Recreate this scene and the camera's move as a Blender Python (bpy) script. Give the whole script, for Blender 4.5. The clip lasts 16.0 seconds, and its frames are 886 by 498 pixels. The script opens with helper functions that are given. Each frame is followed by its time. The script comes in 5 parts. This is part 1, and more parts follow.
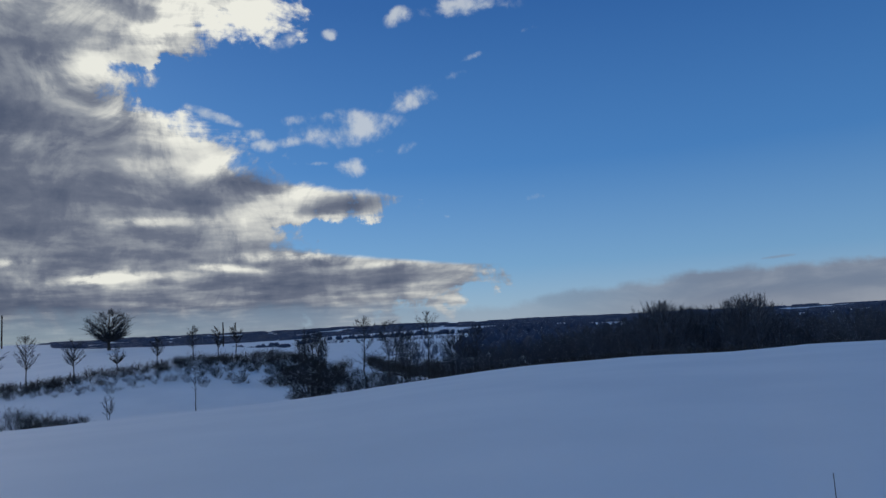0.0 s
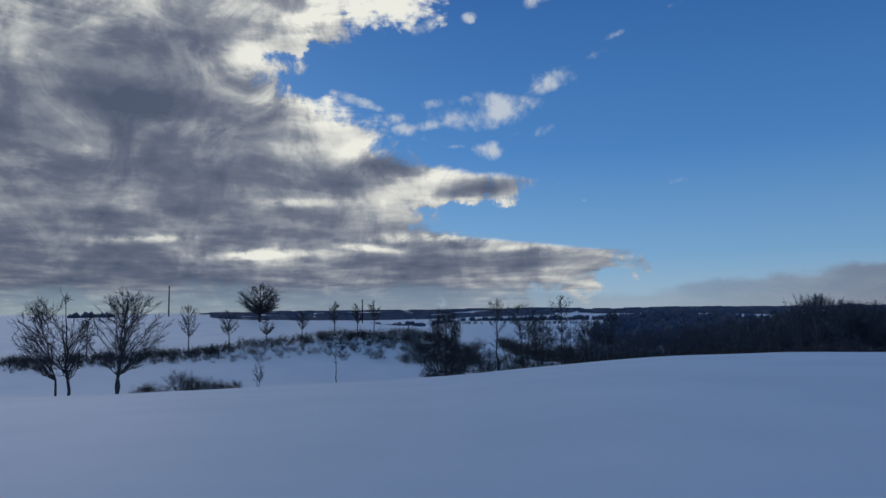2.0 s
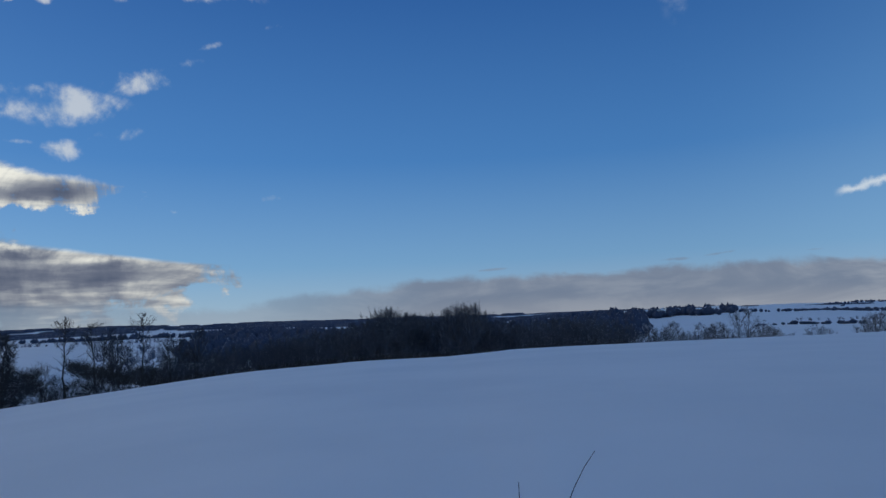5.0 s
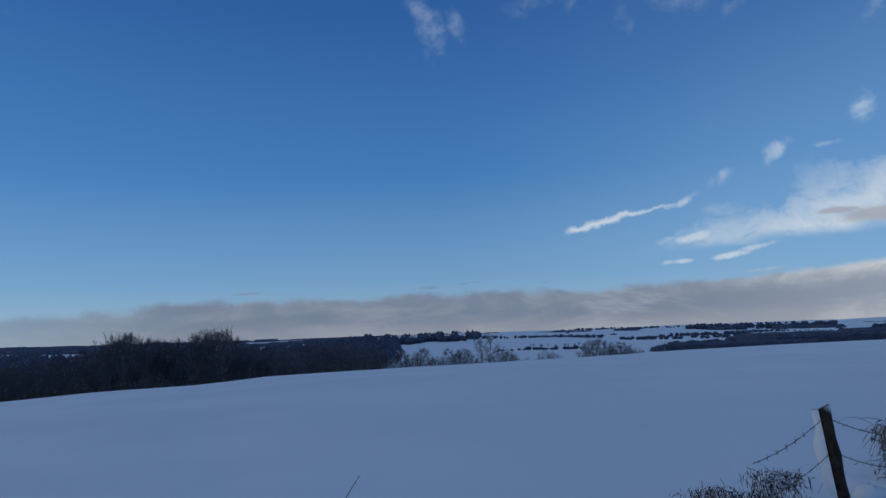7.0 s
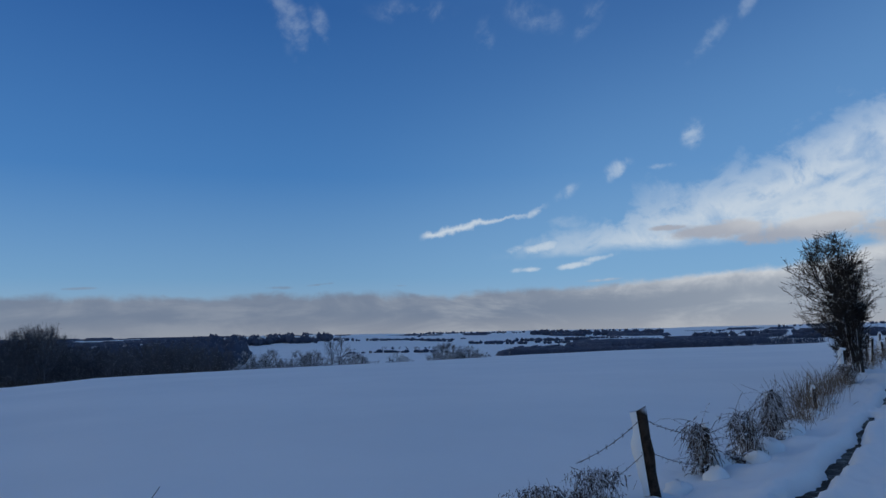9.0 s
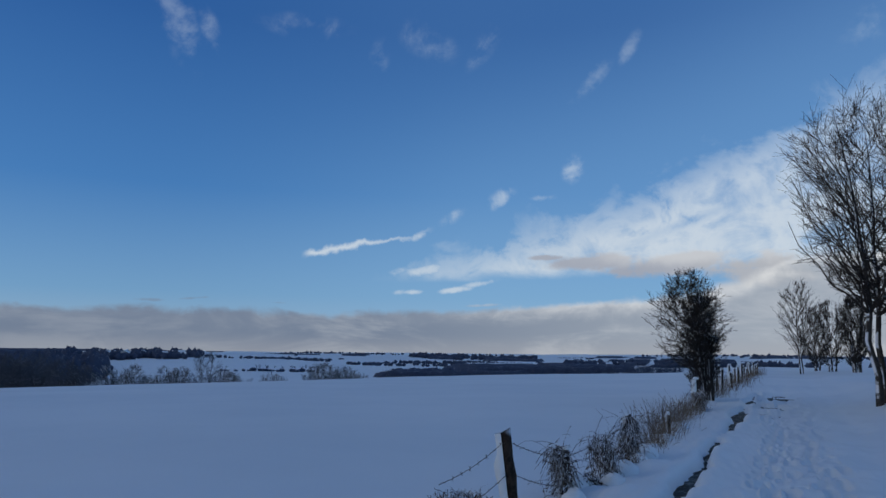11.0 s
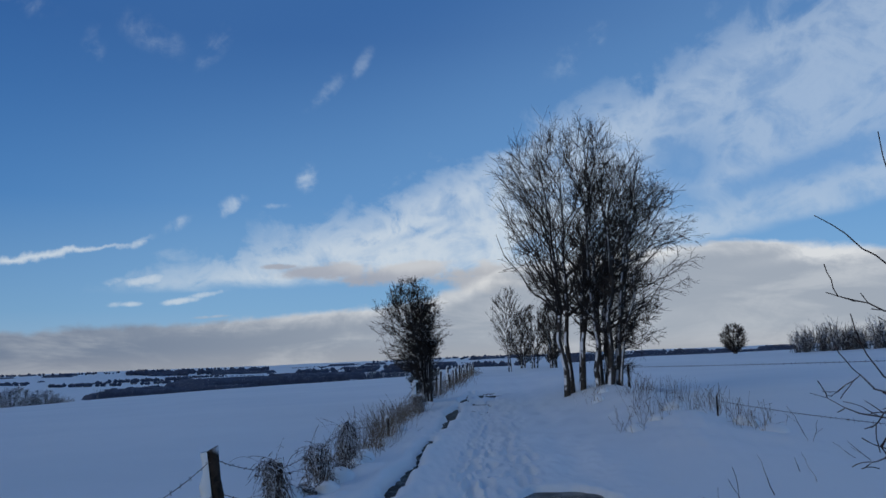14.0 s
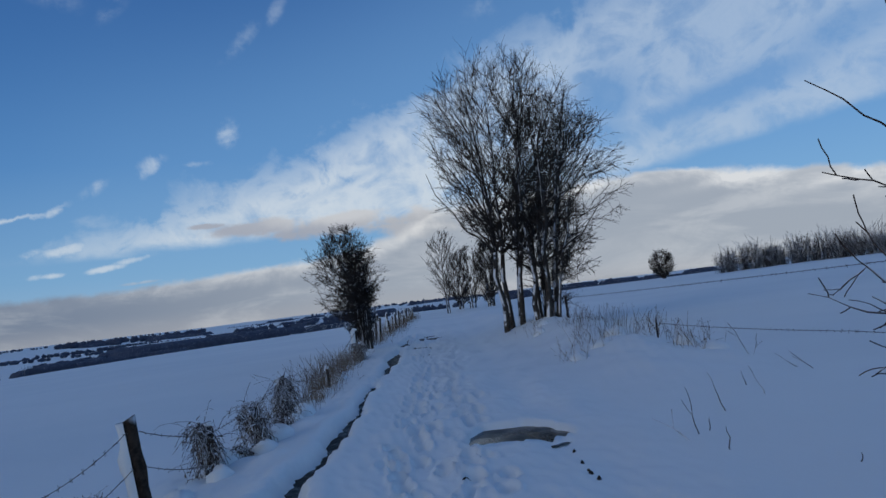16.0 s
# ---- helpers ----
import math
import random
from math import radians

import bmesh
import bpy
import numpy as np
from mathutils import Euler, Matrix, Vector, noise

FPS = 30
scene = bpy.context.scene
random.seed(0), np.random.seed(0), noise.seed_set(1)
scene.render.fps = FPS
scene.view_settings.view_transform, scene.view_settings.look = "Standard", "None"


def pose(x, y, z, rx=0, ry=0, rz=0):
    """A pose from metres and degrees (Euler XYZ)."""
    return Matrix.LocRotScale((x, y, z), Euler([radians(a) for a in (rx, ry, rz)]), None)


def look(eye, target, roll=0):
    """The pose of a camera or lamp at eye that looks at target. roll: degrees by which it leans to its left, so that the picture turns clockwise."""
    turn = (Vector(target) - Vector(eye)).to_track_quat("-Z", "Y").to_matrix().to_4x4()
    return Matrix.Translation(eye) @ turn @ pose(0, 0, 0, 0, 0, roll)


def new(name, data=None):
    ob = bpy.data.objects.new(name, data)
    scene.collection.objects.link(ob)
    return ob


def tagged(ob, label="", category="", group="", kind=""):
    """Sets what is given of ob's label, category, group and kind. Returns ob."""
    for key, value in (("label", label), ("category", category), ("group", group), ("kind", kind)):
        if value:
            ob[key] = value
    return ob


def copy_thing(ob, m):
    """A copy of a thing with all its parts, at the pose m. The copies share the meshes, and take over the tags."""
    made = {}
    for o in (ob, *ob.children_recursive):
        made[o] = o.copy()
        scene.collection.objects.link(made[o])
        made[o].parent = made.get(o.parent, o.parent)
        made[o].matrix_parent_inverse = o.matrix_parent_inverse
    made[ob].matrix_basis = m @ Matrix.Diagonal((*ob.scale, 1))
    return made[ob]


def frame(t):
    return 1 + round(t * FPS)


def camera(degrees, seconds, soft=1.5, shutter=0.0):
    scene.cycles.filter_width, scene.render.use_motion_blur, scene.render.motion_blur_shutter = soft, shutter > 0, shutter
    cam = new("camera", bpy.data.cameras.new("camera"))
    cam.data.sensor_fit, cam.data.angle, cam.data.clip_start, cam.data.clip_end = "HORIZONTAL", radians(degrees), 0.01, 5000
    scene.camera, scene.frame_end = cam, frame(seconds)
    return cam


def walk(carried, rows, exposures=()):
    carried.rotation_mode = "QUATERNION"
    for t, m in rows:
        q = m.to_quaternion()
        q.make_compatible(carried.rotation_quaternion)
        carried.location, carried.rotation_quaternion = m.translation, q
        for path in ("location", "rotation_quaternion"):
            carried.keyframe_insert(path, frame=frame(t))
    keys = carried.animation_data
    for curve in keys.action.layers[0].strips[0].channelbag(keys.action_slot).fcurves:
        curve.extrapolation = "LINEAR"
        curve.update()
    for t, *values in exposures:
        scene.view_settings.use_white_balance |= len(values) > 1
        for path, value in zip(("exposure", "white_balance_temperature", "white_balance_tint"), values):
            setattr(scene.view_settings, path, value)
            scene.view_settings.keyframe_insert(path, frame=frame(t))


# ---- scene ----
import random as rnd

# camera path: seconds, place, tilt up, lean, heading (degrees); the lane runs along +y
PATH = (
    (0.0, 0.05, -0.52, 1.690, 6.19, 3.04, 87.40), (0.5, 0.04, -0.52, 1.690, 5.58, 1.60, 92.09),
    (1.0, 0.02, -0.52, 1.690, 5.43, 0.47, 96.69), (1.5, 0.00, -0.51, 1.690, 5.29, 0.27, 98.43),
    (2.0, -0.04, -0.50, 1.690, 5.19, 0.78, 98.00), (2.5, -0.08, -0.49, 1.690, 5.10, 1.31, 97.35),
    (3.0, -0.13, -0.47, 1.690, 5.07, 0.38, 92.10), (3.5, -0.17, -0.45, 1.690, 5.36, 0.95, 85.58),
    (4.0, -0.21, -0.40, 1.690, 5.78, 2.54, 80.57), (4.5, -0.24, -0.34, 1.690, 5.76, 2.26, 73.96),
    (5.0, -0.26, -0.29, 1.690, 5.58, 2.24, 66.08), (5.2, -0.27, -0.285, 1.690, 5.69, 2.24, 63.64),
    (7.3, -0.298, -0.345, 1.687, 6.84, 1.80, 44.69), (7.5, -0.285, -0.337, 1.692, 6.74, 1.54, 43.45),
    (8.0, -0.259, -0.309, 1.695, 6.66, 1.71, 40.54), (8.5, -0.255, -0.270, 1.690, 6.58, 1.00, 37.72),
    (9.0, -0.259, -0.192, 1.680, 6.78, 1.20, 35.00), (9.2, -0.265, -0.150, 1.665, 7.00, 0.40, 33.94),
    (11.3, -0.190, -0.080, 1.645, 8.57, -0.25, 23.76), (11.5, -0.170, -0.080, 1.647, 8.64, -0.03, 22.60),
    (12.0, -0.113, -0.070, 1.646, 8.78, 1.22, 19.17), (12.5, -0.081, -0.036, 1.646, 8.80, 0.78, 13.22),
    (13.0, -0.062, -0.009, 1.647, 8.91, 1.36, 10.22), (13.5, -0.032, -0.005, 1.647, 8.91, 1.64, 7.60),
    (14.0, -0.005, 0.011, 1.649, 8.84, 2.23, 4.45), (14.5, 0.000, 0.000, 1.650, 8.57, 2.47, 3.11),
    (15.0, 0.018, 0.078, 1.623, 5.92, 2.23, 2.10), (15.5, 0.032, 0.270, 1.618, 5.55, 4.67, 0.43),
    (16.0, -0.011, 0.640, 1.582, 4.13, 6.77, -0.44),
)
cam = camera(63.6, 16.0, soft=1.5)
walk(cam, [(t, pose(x, y, z, 90 + p, r, h)) for t, x, y, z, p, r, h in PATH], exposures=[(0.0, 0.0), (16.0, 0.0)])

# ---------------------------------------------------------------- nodes
class Net:
    """Short hand for building a node tree."""
    def __init__(self, tree):
        self.t = tree
        tree.nodes.clear()

    def put(self, sock, v):
        if isinstance(v, bpy.types.NodeSocket):
            self.t.links.new(v, sock)
        elif v is not None:
            sock.default_value = v

    def node(self, kind, ins=(), out=0, **attrs):
        n = self.t.nodes.new(kind)
        for k, v in attrs.items():
            setattr(n, k, v)
        for k, v in (ins.items() if isinstance(ins, dict) else enumerate(ins)):
            self.put(n.inputs[k], v)
        return n.outputs[out]

    def math(self, op, a, b=None, c=None, clamp=False):
        n = self.t.nodes.new("ShaderNodeMath")
        n.operation, n.use_clamp = op, clamp
        for i, v in enumerate((a, b, c)):
            self.put(n.inputs[i], v)
        return n.outputs[0]

    def step(self, x, lo, hi, a=0.0, b=1.0):
        """A smooth ramp from a at lo to b at hi."""
        n = self.t.nodes.new("ShaderNodeMapRange")
        n.interpolation_type = "SMOOTHSTEP"
        for i, v in enumerate((x, lo, hi, a, b)):
            self.put(n.inputs[i], v)
        return n.outputs[0]

    def curve(self, x, lo, hi, pts):
        """A smooth function of x given by a few (x, value from 0 to 1) points."""
        n = self.t.nodes.new("ShaderNodeValToRGB")
        r = n.color_ramp
        r.interpolation = "EASE" if len(pts) < 3 else "B_SPLINE" if len(pts) > 40 else "LINEAR"
        while len(r.elements) < len(pts):
            r.elements.new(0.5)
        for e, (p, v) in zip(r.elements, pts):
            e.position, e.color = (p - lo) / (hi - lo), (v, v, v, 1)
        self.put(n.inputs[0], self.math("DIVIDE", self.math("SUBTRACT", x, lo), hi - lo))
        return n.outputs[0]

    def mix(self, f, a, b, mode="MIX"):
        n = self.t.nodes.new("ShaderNodeMix")
        n.data_type, n.blend_type = "RGBA", mode
        self.put(n.inputs[0], f), self.put(n.inputs[6], a), self.put(n.inputs[7], b)
        return n.outputs[2]

    def noise(self, v, scale, detail=4.0, rough=0.55, dist=0.0, out=0):
        return self.node("ShaderNodeTexNoise", {"Vector": v, "Scale": scale, "Detail": detail, "Roughness": rough, "Distortion": dist}, out)


def rgb(r, g, b):
    return (r, g, b, 1.0)


# ---------------------------------------------------------------- sky and sun
SUN_HEADING, SUN_UP = 128.0, 17.0     # behind the cloud mass
world = bpy.data.worlds.new("sky")
scene.world = world
world.use_nodes = True
w = Net(world.node_tree)
d = w.node("ShaderNodeTexCoord", out=0)
sep = w.t.nodes.new("ShaderNodeSeparateXYZ")
w.put(sep.inputs[0], d)
dx, dy, dz = sep.outputs
az = w.math("MULTIPLY", w.math("ARCTAN2", w.math("MULTIPLY", dx, -1.0), dy), 57.2958)
el = w.math("MULTIPLY", w.math("ARCSINE", dz), 57.2958)
sky = w.node("ShaderNodeTexSky", sky_type="NISHITA", sun_disc=False, sun_elevation=radians(SUN_UP),
             sun_rotation=radians(-SUN_HEADING), altitude=200.0, air_density=1.0, dust_density=0.6, ozone_density=3.0)
tone = w.t.nodes.new("ShaderNodeValToRGB")
for _ in range(3):
    tone.color_ramp.elements.new(0.5)
for e, (p, c) in zip(tone.color_ramp.elements, ((0, (.36, .46, .60)), (.05, (.18, .34, .56)), (.14, (.062, .198, .47)), (.28, (.026, .108, .335)), (1.0, (.018, .075, .26)))):
    e.position, e.color = p, (*c, 1)
w.put(tone.inputs[0], w.math("DIVIDE", el, 90.0))
sky = w.mix(0.8, w.mix(1.0, sky, rgb(0.045, 0.075, 0.12), "MULTIPLY"), tone.outputs[0])
# cloud space: a plane overhead, stretched towards the horizon
up = w.math("ADD", w.math("MAXIMUM", dz, 0.0), 0.10)
cmb = w.t.nodes.new("ShaderNodeCombineXYZ")
w.put(cmb.inputs[0], w.math("DIVIDE", dx, up)), w.put(cmb.inputs[1], w.math("DIVIDE", dy, up))
plane = cmb.outputs[0]
arc = w.t.nodes.new("ShaderNodeCombineXYZ")          # angles, layered along the horizon
w.put(arc.inputs[0], w.math("MULTIPLY", az, 0.10)), w.put(arc.inputs[1], w.math("MULTIPLY", el, 0.36))
layers = arc.outputs[0]


def centred(v):
    return w.math("SUBTRACT", v, 0.5)


def times(a, b):
    return w.math("MULTIPLY", a, b)


def total(first, *rest):
    for v in rest:
        first = w.math("ADD", first, v)
    return first


n_big = w.noise(plane, 1.3, 3.0, 0.5)
n_mid = w.noise(plane, 3.2, 6.0, 0.55, 0.3)
n_soft = w.noise(plane, 2.6, 4.0, 0.48)
n_fine = w.noise(d, 26.0, 5.0, 0.6)
n_lay = w.noise(layers, 1.0, 6.0, 0.58, 0.5)
n_puff = w.noise(d, 11.0, 6.0, 0.60, 0.6)
wob, wob2, wob3, wobl = centred(n_mid), centred(n_fine), centred(n_puff), centred(n_lay)


def patches(spots):
    """Soft-edged places in the sky: heading, height, half width, half height, slant, strength."""
    res = None
    for a, e, sa, se, sl, *amp in spots:
        da = w.math("SUBTRACT", az, a)
        de = w.math("SUBTRACT", w.math("SUBTRACT", el, e), times(da, -sl))
        r2 = w.math("ADD", w.math("POWER", w.math("ABSOLUTE", w.math("DIVIDE", da, sa)), 2.0), w.math("POWER", w.math("ABSOLUTE", w.math("DIVIDE", de, se)), 2.0))
        g_ = times(w.math("EXPONENT", times(r2, -1.0)), amp[0] if amp else 1.0)
        res = g_ if res is None else w.math("MAXIMUM", res, g_)
    return res


def ragged(spots, lo, hi, *noises):
    """Patches torn by noise within their own outlines."""
    near_ = w.step(spots, 0.04, 0.45)
    return w.step(total(spots, *[times(n_, near_) for n_ in noises]), lo, hi)


# the bank of cloud before the sun: its edge, heading by height
azw = total(az, times(wobl, 15.0), times(wob3, 17.0), times(wob2, 12.0))
elw = total(el, times(wob3, 2.2), times(wobl, 1.5), times(wob2, 1.5))
edge = times(w.curve(elw, 0, 40, [(0, .76), (1.6, .74), (2.6, .72), (3.5, .695), (5.0, .71), (5.7, .765), (6.3, .80), (7.3, .825), (8.4, .82), (9.0, .775), (10.8, .77), (11.6, .805), (13.2, .845), (15.2, .866), (17.3, .905), (20.2, .92), (20.8, .87), (22.6, .85), (25.5, .825), (30, .76), (40, .66)]), 120.0)
inside = w.math("SUBTRACT", azw, edge)
mass = times(times(w.step(inside, -1.0, 2.6), w.step(az, 178.0, 150.0)), w.step(elw, 0.6, 2.6, 0.55, 1.0))
rim = w.step(w.math("ADD", w.math("SUBTRACT", azw, edge), times(centred(n_big), 10.0)), 13.0, 0.0)
# last patch: unseen bright cloud overhead, added to brighten the snow
lit = patches(((99.5, 10.3, 5.0, 2.0, .15, .46), (107.5, 16.0, 3.6, 2.4, .1, .55), (113.5, 20.0, 3.2, 2.2, .3, .60), (106, 23.5, 7.5, 2.6, .05, 1.0), (110, 17.4, 3.5, 1.0, .5, .5), (104, 13.2, 3.0, 1.0, .1, .5), (116, 23.4, 5, 2.2, 0, .45), (108.5, 13.5, 2.2, 1.4, 0, .35), (118.5, 14.4, 4.5, .8, -.05, .4), (127.5, 10.5, 3.5, 1.2, 0, .28), (125.0, 21.5, 9.0, 3.0, .1, .42), (122.0, 37.0, 26.0, 9.0, 0, 1.2)))
bars = patches(((112.6, 4.75, 3.6, .48, .03, 1.0), (119.8, 5.9, 4.6, .35, .03, .55), (103.8, 5.3, 2.6, .3, -.1, .75), (98.5, 6.1, 6.5, .38, 0, .6), (90.0, 5.35, 5.0, .25, .06, .4), (110, 8.9, 3.5, .4, 0, .45), (96, 9.0, 4.0, .5, 0, .5), (108, 6.8, 3.0, .35, -.15, .4)))
dim = patches(((121.5, 16.6, 5.5, 2.6, -.1, .42), (94.5, 10.0, 3.4, .75, .05, .62), (101.0, 7.0, 4.6, .55, .05, .42), (89.0, 4.3, 6.5, .6, .08, .30), (116, 11.2, 6.5, 1.6, 0, .26), (110.5, 15.6, 2.0, 1.6, 0, .22), (101.5, 12.2, 3.2, .6, .1, .30), (126, 4, 9, 1.6, 0, .25), (105.5, 19.2, 2.0, .6, 0, .2), (104, 4.0, 6, .6, 0, .2)))
lum = total(0.37, times(centred(n_soft), 0.95), times(wobl, 0.60), times(wob3, 1.25), times(wob2, 0.40))
lum = w.math("ADD", lum, times(lit, w.step(total(n_lay, times(wob3, .6), times(wob, .6)), 0.34, 0.62, 0.25, 0.85)))
lum = w.math("ADD", lum, times(bars, w.step(total(n_fine, times(wobl, .8)), 0.38, 0.60, 0.25, 0.80)))
lum = w.math("ADD", lum, times(times(rim, w.step(el, 4.0, 7.0, 0.15, 0.30)), w.step(n_puff, 0.36, 0.58, 0.3, 1.0)))
lum = w.math("SUBTRACT", lum, dim)
shade = w.t.nodes.new("ShaderNodeValToRGB")
for _ in range(3):
    shade.color_ramp.elements.new(0.5)
for e, (p, c) in zip(shade.color_ramp.elements, ((0, (.092, .112, .175)), (.28, (.150, .168, .232)), (.52, (.285, .30, .35)), (.78, (.60, .59, .58)), (1.0, (.86, .83, .77)))):
    e.position, e.color = p, (*c, 1)
w.put(shade.inputs[0], lum)
c_mass = w.mix(w.step(az, 108.0, 128.0, 0.0, 0.45), shade.outputs[0], w.mix(1.0, shade.outputs[0], rgb(0.72, 0.76, 0.80), "MULTIPLY"))
# small puffs off its edge
puff = patches(((94.4, 16.0, 4.2, 1.3, .05, .95), (96.4, 16.9, 3.2, .6, .12, .8), (88.7, 18.2, 3.0, .95, .15, .82), (86.4, 19.5, 2.6, .5, .3, .72), (94.1, 12.9, 1.3, .75, 0, 1.0), (90.6, 14.2, 1.9, .6, .25, .72), (83.6, 24.9, 4.0, 1.0, 0, .9), (89.8, 24.3, 1.4, .8, .2, .7), (104.9, 16.9, 2.2, .45, -.28, .9), (100.9, 14.7, 1.0, .6, 0, .95), (101.6, 15.6, .9, .5, 0, .9), (99.2, 15.0, 2.4, .45, .1, .75), (99.2, 22.4, 1.3, .7, .4, .68), (95.4, 23.1, .9, .5, 0, .68), (84.0, 21.0, 1.4, .35, .3, .66), (79.3, 9.9, 1.2, .3, .1, .60), (97.5, 13.3, 1.6, .25, 0, .7), (78.8, 22.8, 1.0, .3, .2, .55)))
puff = ragged(puff, 0.30, 1.15, times(wob3, 2.0), times(wob2, 2.2))
puff = times(puff, w.step(az, 72.0, 82.0))
# low bank round the horizon
top = times(w.curve(az, -180, 180, [(-180, .30), (-45, .40), (-35, .44), (-27, .55), (-20, .66), (-12, .68), (-4, .61), (0, .58), (3, .46), (8, .36), (16, .335), (25, .285), (37, .27), (48, .275), (60, .27), (68, .25), (76, .19), (83, .13), (92, .145), (180, .16)]), 12.0)
below = w.math("SUBTRACT", top, total(el, times(wobl, 1.6), times(wob3, 1.1), times(wob2, 1.0)))
bank = times(w.step(below, -0.25, 0.45), w.step(az, 64.0, 84.0, 1.0, 0.45))
flecks = patches(((62, 3.75, 2.2, .13, .04, .8), (48.0, 3.85, 1.3, .16, 0, .8), (44.5, 4.1, 1.4, .12, .1, .7), (69, 3.0, 3.5, .12, .08, .6), (38.5, 3.9, 1.2, .1, 0, .6), (22, 3.95, 2.2, .16, .05, .7)))
bank = w.math("MAXIMUM", bank, times(ragged(flecks, 0.3, 0.9, times(wob2, 2.0), times(wob3, .8)), 0.55))
b_lit = total(times(w.step(below, 1.7, 0.1), w.step(az, 34.0, 6.0, 0.05, 0.95)), times(w.step(n_lay, 0.45, 0.66), w.step(az, 60.0, 10.0, 0.10, 0.30)), times(patches(((-29.0, 5.2, 3.0, .5, .1), (-18.5, 9.3, 3.5, .4, .2), (-24, 6.6, 4, .4, .1))), .6))
b_lit = times(b_lit, w.step(total(n_puff, times(wobl, .4)), 0.32, 0.60, 0.35, 1.0))
c_bank = w.mix(w.step(az, 36.0, -4.0), rgb(0.165, 0.200, 0.285), rgb(0.36, 0.385, 0.45))
c_bank = w.mix(times(w.step(el, 1.8, 0.0), w.step(az, 70.0, 0.0, 0.30, 0.5)), c_bank, rgb(0.40, 0.385, 0.415))
c_bank = w.mix(b_lit, c_bank, rgb(0.74, 0.725, 0.745))
c_bank = w.mix(w.step(az, 98.0, 120.0, 0.0, 1.0), c_bank, w.mix(1.0, c_bank, rgb(0.58, 0.64, 0.70), "MULTIPLY"))
# high thin veil fanning up from the horizon
veil_dir = w.t.nodes.new("ShaderNodeMapping")
w.put(veil_dir.inputs[0], arc.outputs[0])
veil_dir.inputs[2].default_value = (0, 0, radians(52))
veil_dir.inputs[3].default_value = (1.5, 0.55, 1)
n_veil = w.noise(veil_dir.outputs[0], 1.6, 7.0, 0.60, 0.5)
nv = centred(n_veil)
v_top = times(w.curve(az, -60, 40, [(-60, .98), (-34, .95), (-20, .87), (-13, .76), (-6, .67), (-1.6, .62), (5, .52), (11, .435), (20, .335), (29, .245), (40, .20)]), 28.0)
v_low = times(w.curve(az, -60, 40, [(-60, .50), (-30, .35), (0, .23), (10, .245), (20, .225), (29, .215), (40, .20)]), 28.0)
bent = total(el, times(nv, 9.0), times(wob3, 4.5), times(wob2, 3.0))
fan = w.math("SUBTRACT", el, v_top)
veil = times(w.step(w.math("SUBTRACT", bent, v_top), 0.7, -2.6), times(w.step(total(el, times(wobl, 1.4), times(wob2, .6), w.math("MULTIPLY", v_low, -1.0)), -0.5, 0.6), w.step(total(az, times(nv, 6.0), times(wob2, 5)), 31.0, 25.0)))
gap = patches(((-15.0, 14.0, 3.2, 2.4, .1, 1.0), (-24.0, 12.8, 8.0, 1.2, .20, .95), (-33.0, 15.5, 6.0, 1.5, .25, .7), (-14.5, 11.5, 3.0, 1.5, 0, .8), (-23.5, 8.6, 4.5, .7, .0, .7), (17.5, 8.9, 4.0, .35, .25, .35), (4, 11.0, 7, .5, .35, .35), (-3, 14.6, 5, .6, .4, .3)))
gap = w.step(total(gap, times(nv, 2.2), times(wob2, 1.2), times(wob3, 1.0)), 0.15, 0.95)
veil = times(veil, total(w.step(n_veil, 0.32, 0.62, 0.40, 0.95), times(wob2, 1.0), times(wob3, 0.6)))
veil = times(veil, w.step(az, -22.0, 4.0, 0.52, 0.95))
veil = w.math("MULTIPLY", veil, w.math("SUBTRACT", 1.0, times(gap, 0.8)), clamp=True)
wisp = patches(((20.8, 12.4, 1.1, .75, .3, 1.0), (17.4, 12.5, 1.6, .3, .1, .6), (14.9, 14.6, .9, 1.1, .3, .8), (24.8, 10.9, 1.2, .6, .5, .55), (13.3, 21.4, 1.6, .8, .75, .85), (10.2, 23.6, 1.0, .9, .9, .7), (47.0, 24.2, 2.0, 2.4, -1.1, .75), (44.6, 23.8, 1.0, 1.6, -1.1, .65), (31.0, 23.0, 1.0, 2.0, .6, .5), (27, 24.6, 3.0, 1.4, -.3, .55), (37, 25.2, 4, 1.0, 0, .5), (22, 24.5, 2.0, 1.6, 1, .45), (-8, 23.5, 3.5, 1.8, .6, .5)))
wisp = times(ragged(wisp, 0.15, 1.25, times(nv, 2.6), times(wob3, 1.2), times(wob2, 1.8)), w.step(el, 25.0, 14.0, 0.24, 0.58))
line = w.math("SUBTRACT", total(el, times(wob2, 1.6), times(wob3, 1.0)), w.math("ADD", 7.75, times(w.math("SUBTRACT", 36.4, az), 0.205)))
streak = times(w.step(w.math("ABSOLUTE", line), w.step(az, 28.0, 35.0, 0.22, 0.42), 0.0), times(w.step(az, 36.9, 35.9), w.step(az, 26.2, 33.5, 0.25, 0.85)))
streak = times(streak, w.step(az, 26.0, 27.4))
tails = patches(((27.8, 4.95, 1.5, .26, .04, 1.0), (24.6, 5.15, 1.8, .26, .12, 1.0), (22.3, 5.7, 1.8, .3, .2, .9), (27.3, 9.5, .7, .4, .4, .85), (27.0, 6.7, 2.6, .5, .12, 1.0)))
tails = times(ragged(tails, 0.25, 1.1, times(wob2, 2.2), times(wob3, 1.6)), 0.72)
veil = w.math("MAXIMUM", w.math("MAXIMUM", veil, wisp), w.math("MAXIMUM", streak, tails))
